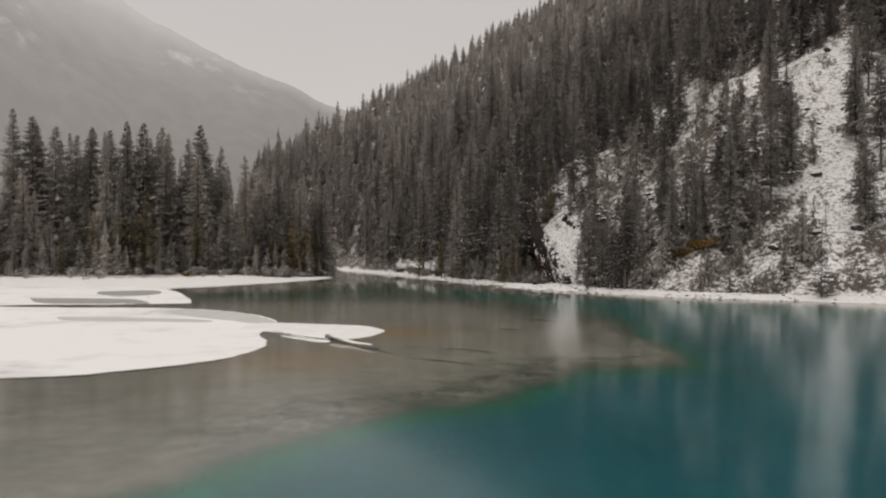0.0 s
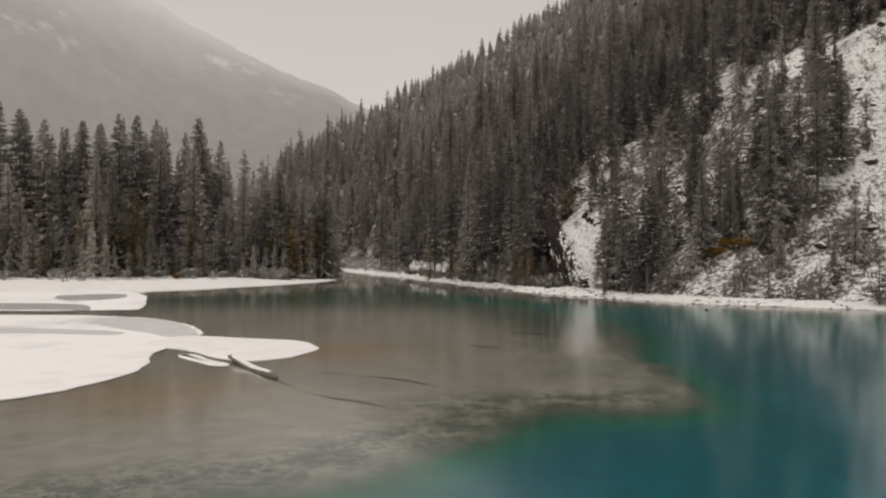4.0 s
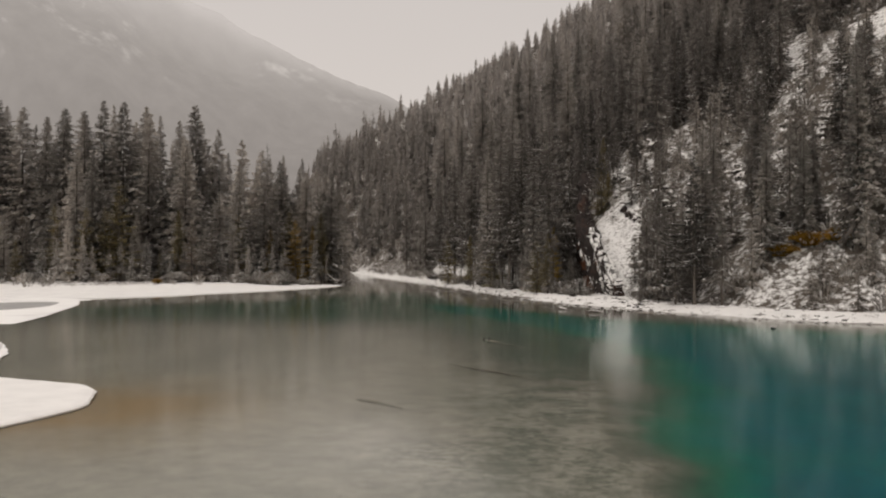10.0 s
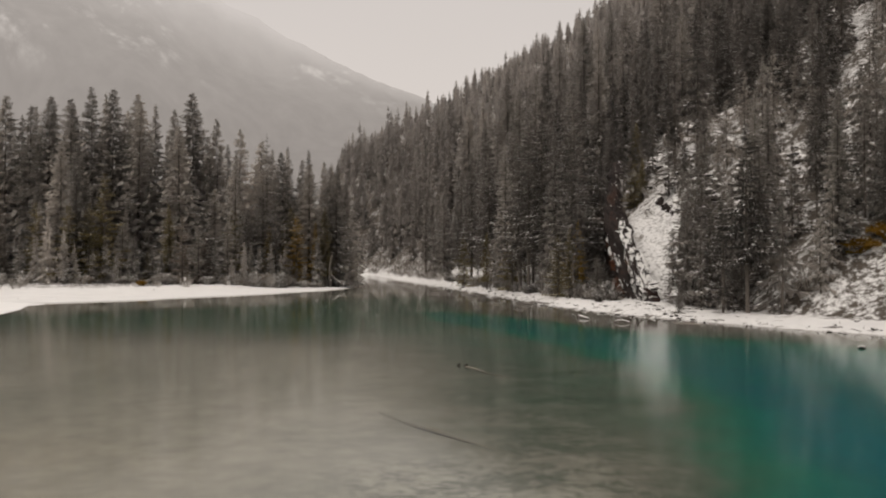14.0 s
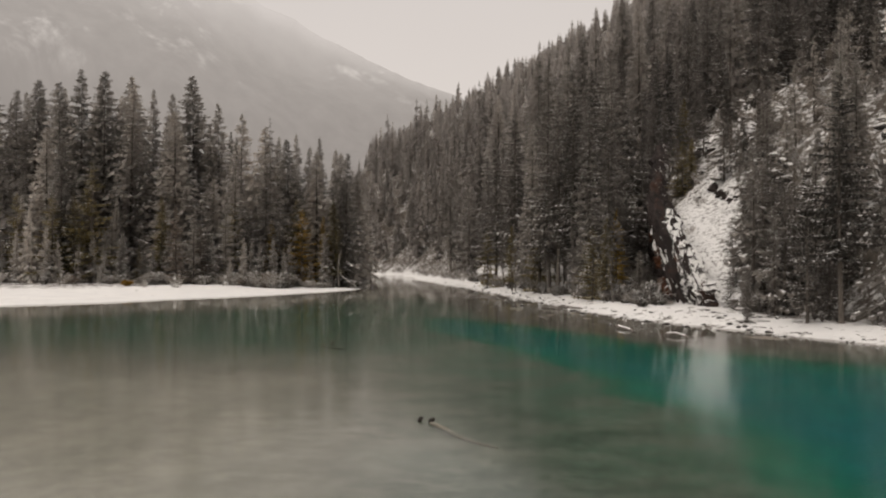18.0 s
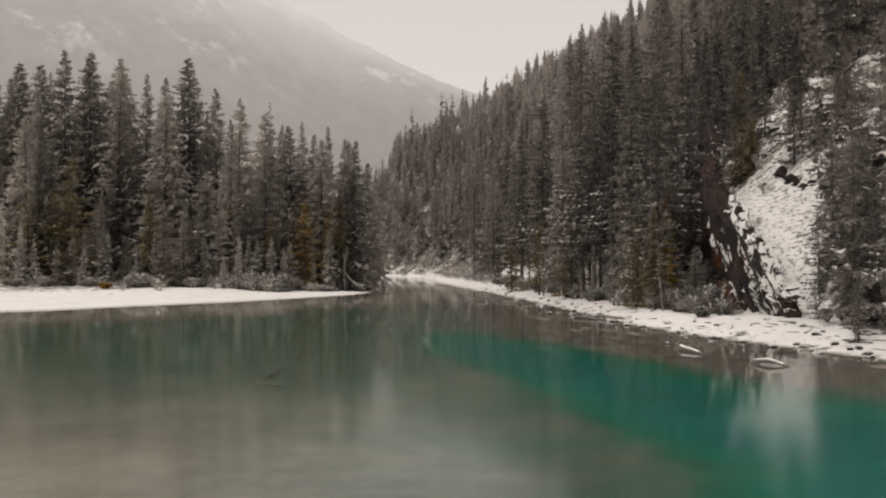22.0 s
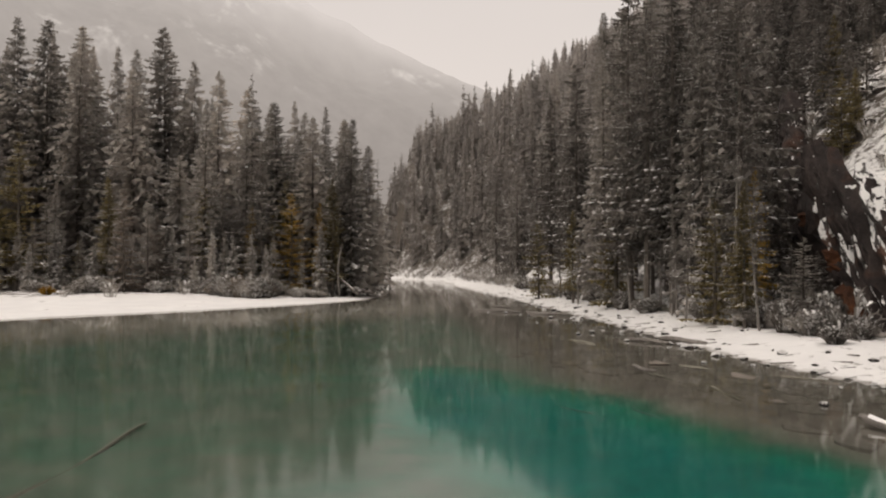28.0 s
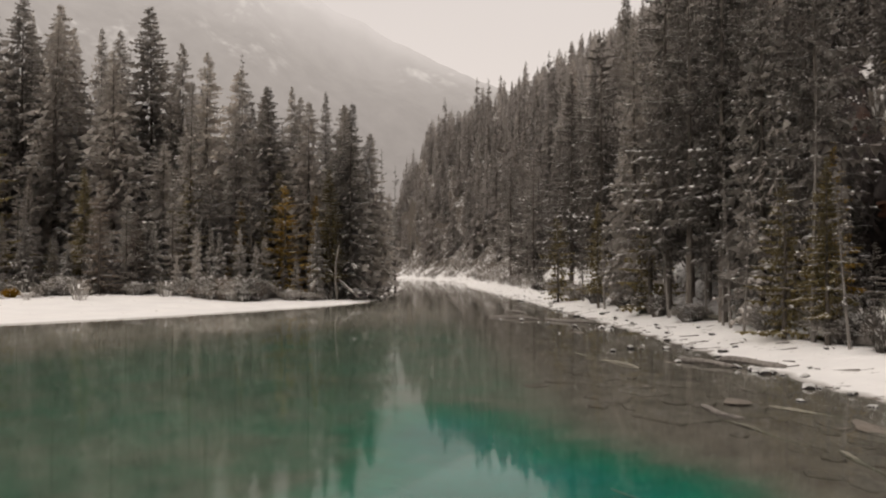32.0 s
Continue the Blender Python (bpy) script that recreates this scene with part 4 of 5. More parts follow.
for k, (x, y, tall) in enumerate([(-25.5, 152.3, 4.4), (-18.2, 155.4, 4.8), (-16.6, 154, 4.6), (-22, 153.6, 3.2), (-38.5, 146.6, 5.5), (-36, 146.8, 4.6), (-46, 144, 5.2), (-12.5, 157.4, 3.4), (-31, 148.7, 3.6)]):
    plant("young", k % 5, x, y, tall, "young spruces at the wood's edge", fat=0.7)
for k, (x, y, tall, mat, what) in enumerate([(-33.5, 150.2, 12.5, MAT_OLIVE, "olive-green"), (-27, 152.5, 9, MAT_OLIVE, "olive-green"), (-13.6, 157.6, 8.2, MAT_OCHRE, "ochre"),
                                             (-10.3, 158.2, 9.4, MAT_OLIVE, "yellowish"), (-20.6, 156, 9, MAT_OLIVE, "olive-green"), (20.3, 133.6, 6.2, MAT_OCHRE, "ochre"), (18.8, 132.6, 5, MAT_OLIVE, "yellow-green"),
                                             (24.9, 150.5, 5.5, MAT_OLIVE, "yellow-green"), (13.4, 145, 7, MAT_OLIVE, "olive-green"),
    (-16.4, 156.4, 7, MAT_OCHRE, "ochre"), (-15.2, 157, 6, MAT_OLIVE, "yellowish"), (-11.6, 158.6, 7.5, MAT_OCHRE, "ochre"), (-36.6, 148, 9, MAT_OLIVE, "olive-green"), (9.8, 151.8, 6, MAT_OLIVE, "olive-green"), (5.8, 159.6, 6, MAT_OLIVE, "brownish green"), (19.9, 130.6, 5.4, MAT_OLIVE, "yellow-olive"), (24.7, 145.2, 4.4, MAT_OLIVE, "olive-green"), (25.4, 145.8, 3.8, MAT_OLIVE, "olive-green")]):
    plant("bank" if k % 2 else "thin", (k + 2) % 5, x, y, tall, "yellowing trees along the shore", needles=mat, label=what + " slender conifer among darker trees", fat=1.5)
for k, (x, y, tall) in enumerate([(-38.0, 146.5, 7.8), (-39.2, 146.1, 5.4), (-36.4, 147.0, 6.0), (-40.8, 145.7, 4.0), (-15.6, 155.0, 5.0), (-18.3, 153.8, 5.0), (-14.6, 155.4, 4.0), (-19.6, 153.3, 3.1)]):
    plant("young", k % 5, x, y, tall, "young spruces at the wood's edge", label="snow-laden young spruce at the edge of the wood", fat=0.62)
for k, (x, y, tall) in enumerate([(-11.6, 170.0, 12.5), (-11.2, 172.0, 11.4), (-10.0, 165.5, 10.6)]):
    plant("snag", k % 3, x, y, tall, "dead conifers among the spruces", label="bare dead spire at the mouth of the stream")
rs = np.random.RandomState(91)
foot = smooth_line([(-62, 141.5), (-50, 143), (-44, 145), (-36, 147), (-30, 149.5), (-25, 151.5), (-20, 154), (-15, 156.5), (-10.5, 158)], 6)
for k, (x, y) in enumerate(foot):
    if rs.uniform() < 0.68:
        plant("young", k % 5, x + rs.uniform(-0.8, 0.8), y + rs.uniform(-0.8, 2.2), rs.uniform(2.4, 6.0), "young spruces at the wood's edge", fat=rs.uniform(0.6, 0.95))
for k in range(16):                        # bare poles at the foot of the bank
    f = k / 15
    x, y = np.interp(f, [0, 0.5, 1], [20.2, 14.6, 7.5]) + rs.uniform(0, 1.5), np.interp(f, [0, 0.5, 1], [129, 141, 158]) + rs.uniform(-1, 1)
    plant("snag", k % 3, x, y, rs.uniform(5, 9), "bare poles on the rocky bank", label="thin bare grey trunk at the edge of the trees", lean=rs.uniform(-5, 5))


# ---------------------------------------------------------------- shrubs on the banks
def shrub(k, x, y, r, tall, mat, label, group, snow=0.5):
    rs = np.random.RandomState(300 + k)
    V, S = bush(rs, r, tall, 300, snow)
    vv, ff = soup(V)
    root = new("shrub", shade_mesh("shrub", vv, ff, [mat, MAT_DUST], S))
    root.matrix_basis = pose(x, y, float(height(x, y)), 0, 0, rs.uniform(0, 360))
    return tagged(root, label, "shrub", group)


rs = np.random.RandomState(17)
line = smooth_line([(-62, 139), (-50, 141), (-44, 143), (-36, 145), (-30, 147.5), (-25, 149.5), (-20, 152), (-15, 154.5), (-11.5, 157)], 4)
for k, (x, y) in enumerate(line):
    x, y = x + rs.uniform(-0.8, 0.8), y + rs.uniform(-1.6, 1.0)
    if rs.uniform() < 0.6:
        continue
    shrub(k, x, y, rs.uniform(0.5, 1.2), rs.uniform(0.4, 1.1), MAT_TWIG, "low leafless grey shrub covered with snow", "shrubs on the far shore", snow=0.8)
CLUMPS = [(-17.6, 153.0), (-16.4, 152.5), (-15.6, 152.2), (-14.8, 151.9), (-14.1, 152.0), (-13.4, 151.9), (-13.0, 152.8), (-13.6, 153.8), (-13.9, 155.0), (-15.4, 153.4),
          (-25.6, 148.0), (-25.0, 148.6), (-24.4, 149.4), (-25.9, 149.2), (-22.6, 154.2), (-21.6, 154.0), (-20.4, 154.2), (-19.3, 153.8), (-33.0, 146.2), (-41.1, 143.2)]
for k, (x, y) in enumerate(CLUMPS):      # rounded clumps bowed by snow
    shrub(160 + k, x, y, 0.8 + 0.25 * (k % 3), 0.9 + 0.35 * (k % 2) + (0.4 if 0 < k < 9 else 0), MAT_TWIG if k % 3 else MAT_RUSSET, "broad leafless shrub bowed under fresh snow", "shrubs on the far shore", snow=0.65)
for k, (x, y, r, h) in enumerate([(36.4, 115, 1.3, 0.8), (38.2, 114.6, 1.4, 0.9), (40.2, 114.5, 1.3, 0.8), (12.9, 148.6, 0.7, 0.5), (-25.6, 144.9, 0.6, 0.6)]):
    shrub(60 + k, x, y, r, h, MAT_AMBER, "amber-leaved low shrub in the snow", "amber shrubs", snow=0.12)
for k in range(26):
    f = k / 25
    x, y = np.interp(f, [0, 0.35, 0.6, 1], [21.6, 18.6, 9.5, -3]), np.interp(f, [0, 0.35, 0.6, 1], [127.5, 134, 152, 186])
    shrub(80 + k, x + rs.uniform(0, 1.6), y + rs.uniform(-1, 1), rs.uniform(0.6, 1.1), rs.uniform(0.6, 1.3), MAT_TWIG if k % 2 else MAT_DARK_TWIG, "bare grey brush with snow at the foot of the trees", "shrubs on the rocky bank")


# ---------------------------------------------------------------- ice
def ice_sheet(name, outline, label, top=0.045, mat=None):
    line = smooth_line(list(outline) + [outline[0]], 7)[:-1]
    n = len(line)
    mid = line.mean(0)
    jig = np.stack([wave(line[:, 0], line[:, 1], 71, 3.0), wave(line[:, 0], line[:, 1], 72, 3.0)], -1) * 0.12
    line = line + jig
    nrm = np.roll(line, -1, 0) - np.roll(line, 1, 0)
    nrm = np.stack([nrm[:, 1], -nrm[:, 0]], -1) / (np.linalg.norm(nrm, axis=1, keepdims=True) + 1e-9)
    area = 0.5 * np.sum(line[:, 0] * np.roll(line[:, 1], -1) - np.roll(line[:, 0], -1) * line[:, 1])
    nrm = nrm * (1 if area > 0 else -1)
    bm = bmesh.new()
    rings = []
    for inset, z in ((0.05, -0.05), (0.0, 0.004), (0.05, top * 0.7), (0.22, top)):
        rings.append([bm.verts.new((*(p - q * inset), z)) for p, q in zip(line, nrm)])
    for a, b in zip(rings[:-1], rings[1:]):
        for i in range(n):
            bm.faces.new((a[i], a[(i + 1) % n], b[(i + 1) % n], b[i]))
    bm.faces.new(rings[-1])
    bmesh.ops.recalc_face_normals(bm, faces=bm.faces[:])
    me = bpy.data.meshes.new(name)
    bm.to_mesh(me)
    bm.free()
    me.materials.append(mat or MAT_ICE)
    return tagged(new(name, me), label, "ice", "lake ice")


ice_sheet("ice_sheet", [(-72, 72), (-42, 52), (-16, 51), (1.5, 55.6), (5, 57.6), (7.6, 61.2), (8.0, 66), (6.4, 70.6), (5.6, 74.5), (5.3, 78), (3, 82.5), (-0.8, 86.8),
                        (-4.2, 88.6), (-8.2, 89.4), (-20, 90), (-60, 99)], "wide sheet of snow-covered lake ice with grey thin patches")
ice_sheet("ice_sheet", [(-6.4, 95.4), (-8.6, 101), (-12.6, 109.5), (-14.4, 113), (-17.4, 117.6), (-22, 121.5), (-60, 125), (-64, 103), (-26, 91.6), (-18, 92.8), (-11.5, 93.6)], "snowy ice sheet frozen to the shore", 0.04)
ice_sheet("thin_ice", [(-9.8, 80.7), (-4.8, 80.3), (-0.8, 79.7), (0.6, 79.0), (1.6, 78.0), (1.0, 77.0), (-2.5, 77.2), (-7.7, 77.8)], "grey streak of thin ice in the snowy sheet", 0.050, MAT_PALE_ICE)
ice_sheet("thin_ice", [(-4.0, 88.1), (-0.6, 86.5), (2.6, 82.8), (5.5, 77.4), (5.0, 76.6), (4.0, 76.6), (2.4, 78.2), (-0.6, 80.6), (-3.6, 84.0)], "pale grey lobe of thin ice at the sheet's edge", 0.054, MAT_PALE_ICE)
ice_sheet("thin_ice", [(5.8, 73.5), (5.5, 75.6), (6.7, 75.6), (8.9, 75.2), (8.1, 73.1), (8.8, 70.8), (7.7, 71.4), (6.7, 72.0)], "pale grey thin ice joining the sheet and a floe", 0.051, MAT_PALE_ICE)
ice_sheet("thin_ice", [(-20.9, 108.7), (-22.3, 112.9), (-17.9, 115.5), (-14.6, 109.7), (-15.0, 105.0), (-17.9, 105.2)], "dark grey finger of thin ice near the shore", 0.045, MAT_THIN_ICE)
ice_sheet("thin_ice", [(-23.1, 100.7), (-16.1, 100.7), (-12.6, 99.4), (-9.4, 94.5), (-11.0, 93.8), (-18.0, 93.8)], "grey streak of thin ice near the shore", 0.046, MAT_THIN_ICE)
ice_sheet("ice_floe", [(4.4, 73), (6.8, 72.0), (9.3, 69.6), (10.8, 68.8), (12.0, 70.0), (12.35, 72.9), (10.9, 75.5), (8.5, 76.4), (4.6, 77)], "white tongue of snow-covered ice", 0.06, MAT_SNOW)
ice_sheet("ice_floe", [(7.5, 70.3), (8.1, 69.3), (9.3, 68), (10.2, 67.3), (10.5, 67.7), (9.4, 68.9), (8.3, 70.2)], "small snowy ice floe beside a sunken log", 0.05, MAT_SNOW)


# ---------------------------------------------------------------- driftwood
def log(k, a, b, r, label, snow=True, mat=None, bow=0.0, stubs=2, taper=0.55, arch=0.0):
    """A fallen trunk from a to b, three coordinates each."""
    rs = np.random.RandomState(500 + k)
    a, b = np.array(a, float), np.array(b, float)
    for end in (a, b):                                   # sunken ends lie on the bed
        if end[2] < -0.05:
            end[2] = float(height(end[0], end[1])) + 0.2 * r
    mid, axis = (a + b) / 2, b - a
    size = np.linalg.norm(axis)
    w = axis / size
    u = np.cross(w, (0, 0, 1.0))
    u /= np.linalg.norm(u)
    v = np.cross(u, w)
    rings, sides = max(8, int(size * 2)), 9
    root = new("driftwood_log")
    root.empty_display_size = 0.2
    root.location = mid

    def centre(f):
        return w * (size * (f - 0.5)) + u * (bow * math.sin(f * math.pi)) + v * (arch * math.sin(f * math.pi) + min(0.05, 0.008 * size) * math.sin(f * 7 + k))

    verts = []
    for i in range(rings):
        f = i / (rings - 1)
        rad = r * (1 - (1 - taper) * f) * (0.55 if i in (0, rings - 1) else 1)
        for j in range(sides):
            t = 2 * math.pi * j / sides
            q = rad * (1 + 0.12 * math.sin(3 * t + k + f * 5) + rs.uniform(-0.06, 0.06))
            verts.append(centre(f) + u * (q * math.cos(t)) + v * (q * math.sin(t)))
    faces = [(i * sides + j, i * sides + (j + 1) % sides, (i + 1) * sides + (j + 1) % sides, (i + 1) * sides + j) for i in range(rings - 1) for j in range(sides)]
    me = bpy.data.meshes.new("trunk")
    me.from_pydata([tuple(p) for p in verts], [], faces + [tuple(range(sides))[::-1], tuple(range((rings - 1) * sides, rings * sides))])
    me.materials.append(mat or MAT_DEAD)
    body = new("trunk", me)
    body.parent = root
    for s in range(stubs):
        f = rs.uniform(0.2, 0.85)
        d = u * rs.uniform(-1, 1) + v * rs.uniform(0.1, 0.9)
        p = centre(f)
        L = rs.uniform(2.0, 4.5) * r
        pts = [p + u * 0.25 * r, p - u * 0.25 * r, p + w * 0.4 * r, p + d * L + w * 0.3 * L]
        m2 = bpy.data.meshes.new("branch_stub")
        m2.from_pydata([tuple(q) for q in pts], [], [(0, 1, 3), (1, 2, 3), (2, 0, 3), (0, 2, 1)])
        m2.materials.append(mat or MAT_DEAD)
        new("branch_stub", m2).parent = body
    if snow:
        sv, sf = [], []
        for i in range(1, rings - 1):
            f = i / (rings - 1)
            rad = r * (1 - (1 - taper) * f)
            for t, lift in ((35, 1.02), (65, 1.2), (90, 1.3), (115, 1.2), (145, 1.02)):
                t = math.radians(t + rs.uniform(-6, 6))
                sv.append(centre(f) + u * (rad * lift * math.cos(t)) + v * (rad * lift * math.sin(t)))
        for i in range(rings - 3):
            sf += [(i * 5 + j, i * 5 + j + 1, i * 5 + j + 6, i * 5 + j + 5) for j in range(4)]
        m3 = bpy.data.meshes.new("snow_cap")
        m3.from_pydata([tuple(q) for q in sv], [], sf)
        m3.materials.append(MAT_SNOW)
        new("snow_cap", m3).parent = root
    return tagged(root, label, "log", "driftwood")


log(1, (10.1, 68.9, 0.10), (13.3, 64.5, 0.02), 0.13, "pale weathered log rising from the water beside the ice", taper=0.8)
log(2, (13.2, 64.7, -0.12), (17.5, 60.4, -0.6), 0.05, "sunken branch trailing from a log under water", False, MAT_SUNK, 0.4, 3)
log(3, (14.2, 66.5, -0.2), (18.4, 64, -0.55), 0.04, "sunken thin branch lying on the lake bed", False, MAT_SUNK, -0.3, 3)
log(4, (19.4, 83, -0.35), (22.9, 79.7, -0.7), 0.06, "sunken log on the greenish lake bed", False, MAT_SUNK, 0.2, 2)
log(5, (18.4, 75.3, -0.5), (19.8, 74.3, -0.6), 0.06, "short sunken log on the pale bed", False, MAT_SUNK)
log(6, (19.75, 90.7, 0.0), (21.3, 89.4, -0.4), 0.045, "sunken branch trailing from a dark snag", False, MAT_SUNK, 0.1, 3)
log(26, (19.50, 90.85, -0.02), (19.58, 90.80, 0.07), 0.042, "dark wet snag knob just above the water", False, MAT_WET_WOOD, 0.02, 1, 0.8)
log(27, (19.74, 90.72, -0.02), (19.83, 90.70, 0.08), 0.05, "dark wet snag knob just above the water", False, MAT_WET_WOOD, 0.02, 1, 0.8)
log(7, (11.6, 104.6, -0.12), (13.0, 103.4, -0.5), 0.06, "dark sunken snag near the surface", False, MAT_SUNK, 0.2, 5)
log(8, (11.9, 104.6, -0.75), (9.9, 110.5, -0.7), 0.05, "long sunken trunk lying under green water", False, MAT_SUNK, 0.1, 4)
log(9, (21.6, 113.9, 0.12), (22.4, 112.5, 0.0), 0.08, "snow-capped log end poking from shallow water")
log(10, (23.7, 110.7, 0.04), (24.65, 110.0, 0.0), 0.065, "curved snow-covered log in the shallows", bow=0.1, arch=0.09)
log(11, (16.0, 128.5, 0.06), (17.5, 127.3, 0.08), 0.09, "snow-topped driftwood log at the water's edge", False)
log(12, (17.1, 128.4, 0.12), (18.7, 127.3, 0.1), 0.12, "small snowy driftwood log on the bank", False)
log(13, (17.0, 121.2, -0.08), (17.8, 119.5, 0.06), 0.05, "slanting pale pole with its end above water", False, None, 0.05, 1)
log(14, (18.2, 121.4, -0.4), (21.5, 119.4, -0.4), 0.04, "straight sunken log on the stony shelf", False, MAT_SUNK)
log(15, (8.6, 144.2, 0.05), (11.4, 141.8, 0.08), 0.10, "long driftwood log lying along the shallows", False)
log(16, (5.4, 145.6, 0.06), (8.4, 144, 0.06), 0.09, "half-sunken log with snow along its top", False)
log(17, (4.8, 150.5, 0.05), (6.4, 149.2, 0.06), 0.08, "short snowy log in the stream mouth", False)
log(18, (17.4, 119.9, -0.6), (18.7, 118.0, -0.9), 0.035, "sunken log on the edge of the shelf", False, MAT_SUNK)
log(19, (15.2, 126.6, -0.12), (12.9, 129.7, -0.12), 0.07, "thin sunken log on the brown shelf", False, MAT_SUNK)
log(21, (-8.2, 158.6, 0.3), (-10.4, 157.4, 2.6), 0.10, "bent pale dead stem leaning over the shore", True, None, 0.5, 4)
log(22, (-9.6, 158.0, 0.2), (-9.0, 157.2, 4.2), 0.09, "leaning grey dead trunk at the end of the point", False, None, 0.2, 5)
log(23, (13.8, 146.9, 0.35), (18.6, 136.2, 0.5), 0.14, "fallen trunk lying along the snowy bank", False, MAT_SUNK)
log(24, (20.2, 131, 0.6), (24, 126, 0.6), 0.15, "fallen trunk half buried in bank snow")
log(28, (16.2, 115.5, -0.9), (17.1, 114.7, -0.9), 0.03, "dim sunken log in the teal water", False, MAT_SUNK_TEAL, 0.0, 0)
log(29, (17.7, 115.2, -0.9), (18.4, 114.2, -0.9), 0.04, "dim sunken log in the teal water", False, MAT_SUNK_TEAL, 0.0, 0)
log(20, (19.1, 117.7, -0.5), (19.7, 116.0, -0.5), 0.045, "sunken log on the edge of the stony shelf", False, MAT_SUNK, 0.0, 0)
log(25, (-18, 104, -0.3), (-10, 101, -0.35), 0.14, "dim sunken log under brown water", False, MAT_SUNK)


# ---------------------------------------------------------------- stones
def stone_mesh(k, mat, flat=0.6, level=2):
    rs = np.random.RandomState(700 + k)
    bm = bmesh.new()
    bmesh.ops.create_icosphere(bm, subdivisions=level, radius=1.0)
    cut = [(Vector(rs.normal(0, 1, 3)).normalized(), rs.uniform(0.55, 0.85)) for _ in range(8)]
    for v in bm.verts:
        for n, d in cut:
            h = v.co.dot(n)
            if h > d:
                v.co -= n * (h - d)
        v.co *= 1 + 0.10 * noise.noise(v.co * 2.3 + Vector((k, 0, 0)))
        v.co.z *= flat
    me = bpy.data.meshes.new("stone")
    bm.to_mesh(me)
    bm.free()
    me.materials.append(mat)
    return me


STONES = [stone_mesh(k, MAT_BOULDER) for k in range(6)]
SLABS = [stone_mesh(20 + k, MAT_WET, 0.13) for k in range(5)]


def stone(x, y, size, k, label, group, slab=False, sink=0.25, name="boulder", z=None):
    ob = new(name, (SLABS if slab else STONES)[k % (5 if slab else 6)])
    base = float(height(x, y)) if z is None else z
    s = size
    ob.matrix_basis = pose(x, y, base + s * (0.6 if not slab else 0.1) * (1 - 2 * sink), 0, 0, (k * 67) % 360) @ Matrix.Diagonal((s, s * (0.7 + 0.1 * (k % 4)), s, 1))
    return tagged(ob, label, "rock", group)


rs = np.random.RandomState(23)
for k in range(230):                       # along the edge of the water
    i = rs.randint(16, len(RIGHT) - 22)
    p, w = RIGHT[i] + (RIGHT[i + 1] - RIGHT[i]) * rs.uniform(), RIGHT[i + 1] - RIGHT[i]
    off = rs.normal(-0.2, 0.55) if k % 4 else rs.uniform(0.3, 4.0)
    p = p + np.array([w[1], -w[0]]) / np.linalg.norm(w) * off
    stone(p[0], p[1], rs.uniform(0.06, 0.20), k, "small dark shore stone capped with snow", "stones along the bank", sink=0.35)
for k in range(90):                       # on the open slope
    x, y = rs.uniform(25, 60), rs.uniform(102, 142)
    d = float(line_distance(np.array(x), np.array(y), RIGHT))
    if bool(inside(np.array(x), np.array(y), HILL_SIDE)) and d > 7:
        stone(x, y, rs.uniform(0.2, 0.75), k, "dark angular boulder half covered by snow", "boulders on the slope", sink=0.32)


def plate_mesh(k):
    """A broken flat plate of bedrock with angular outline."""
    rs = np.random.RandomState(1200 + k)
    m = 5 + k % 4
    a = (np.arange(m) + rs.uniform(-0.32, 0.32, m)) / m * 2 * np.pi
    rad = rs.uniform(0.72, 1.1, m)
    bm = bmesh.new()
    rings = [[bm.verts.new((f * rad[i] * math.cos(a[i]), f * rad[i] * math.sin(a[i]), z + 0.015 * math.sin(3 * i + k))) for i in range(m)] for f, z in ((1.05, -0.09), (1.0, -0.005), (0.95, 0.0))]
    for p, q in zip(rings[:-1], rings[1:]):
        for i in range(m):
            bm.faces.new((p[i], p[(i + 1) % m], q[(i + 1) % m], q[i]))
    bm.faces.new(rings[-1])
    me = bpy.data.meshes.new("plate")
    bm.to_mesh(me)
    bm.free()
    me.materials.append(MAT_WET)
    return me


PLATES = [plate_mesh(k) for k in range(9)]
placed = []
for k in range(1500):                      # broken plates paving the submerged shelf
    i = rs.randint(27, 56)
    w = RIGHT[i + 1] - RIGHT[i]
    p = RIGHT[i] + w * rs.uniform() - np.array([w[1], -w[0]]) / np.linalg.norm(w) * rs.uniform(0.3, 6.2)
    size = rs.uniform(0.14, 0.46) * (1.7 if rs.uniform() < 0.15 else 1)
    depth_here = float(terrain(p[0], p[1])[1])
    if p[1] > 150 or p[1] < 108 or depth_here > 0.75 or depth_here < 0.02 or any((p[0] - x) ** 2 + (p[1] - y) ** 2 < (0.8 * (size + s)) ** 2 for x, y, s in placed) or len(placed) > 270:
        continue
    placed.append((p[0], p[1], size))
    ob = new("rock_slab", PLATES[k % 9])
    ob.matrix_basis = pose(p[0], p[1], float(height(p[0], p[1])) + rs.uniform(0.004, 0.03), rs.uniform(-2, 2), rs.uniform(-2, 2), math.degrees(math.atan2(w[1], w[0])) + rs.normal(0, 18)) @ Matrix.Diagonal((size * 1.5, size * 0.85, 1, 1))
    tagged(ob, "flat brown rock slab on the shallow shelf", "rock", "slabs on the shelf")
for k, (x, y) in enumerate([(6.5, 143.8), (6.5, 145.5), (7.6, 143.6), (8.7, 142.4), (9.3, 141.6), (10.8, 140.3), (11.7, 138.9), (13.9, 130.6), (14.3, 131.5), (10.9, 136.6), (16.0, 128.2), (18.3, 126.6), (19.0, 124.4), (21.2, 115.7), (32.9, 99.1)]):
    stone(x, y, 0.08 + 0.035 * (k % 3), k, "wet brown stone with a snow cap in the shallows", "stones in the shallows", sink=0.2, z=-0.02)
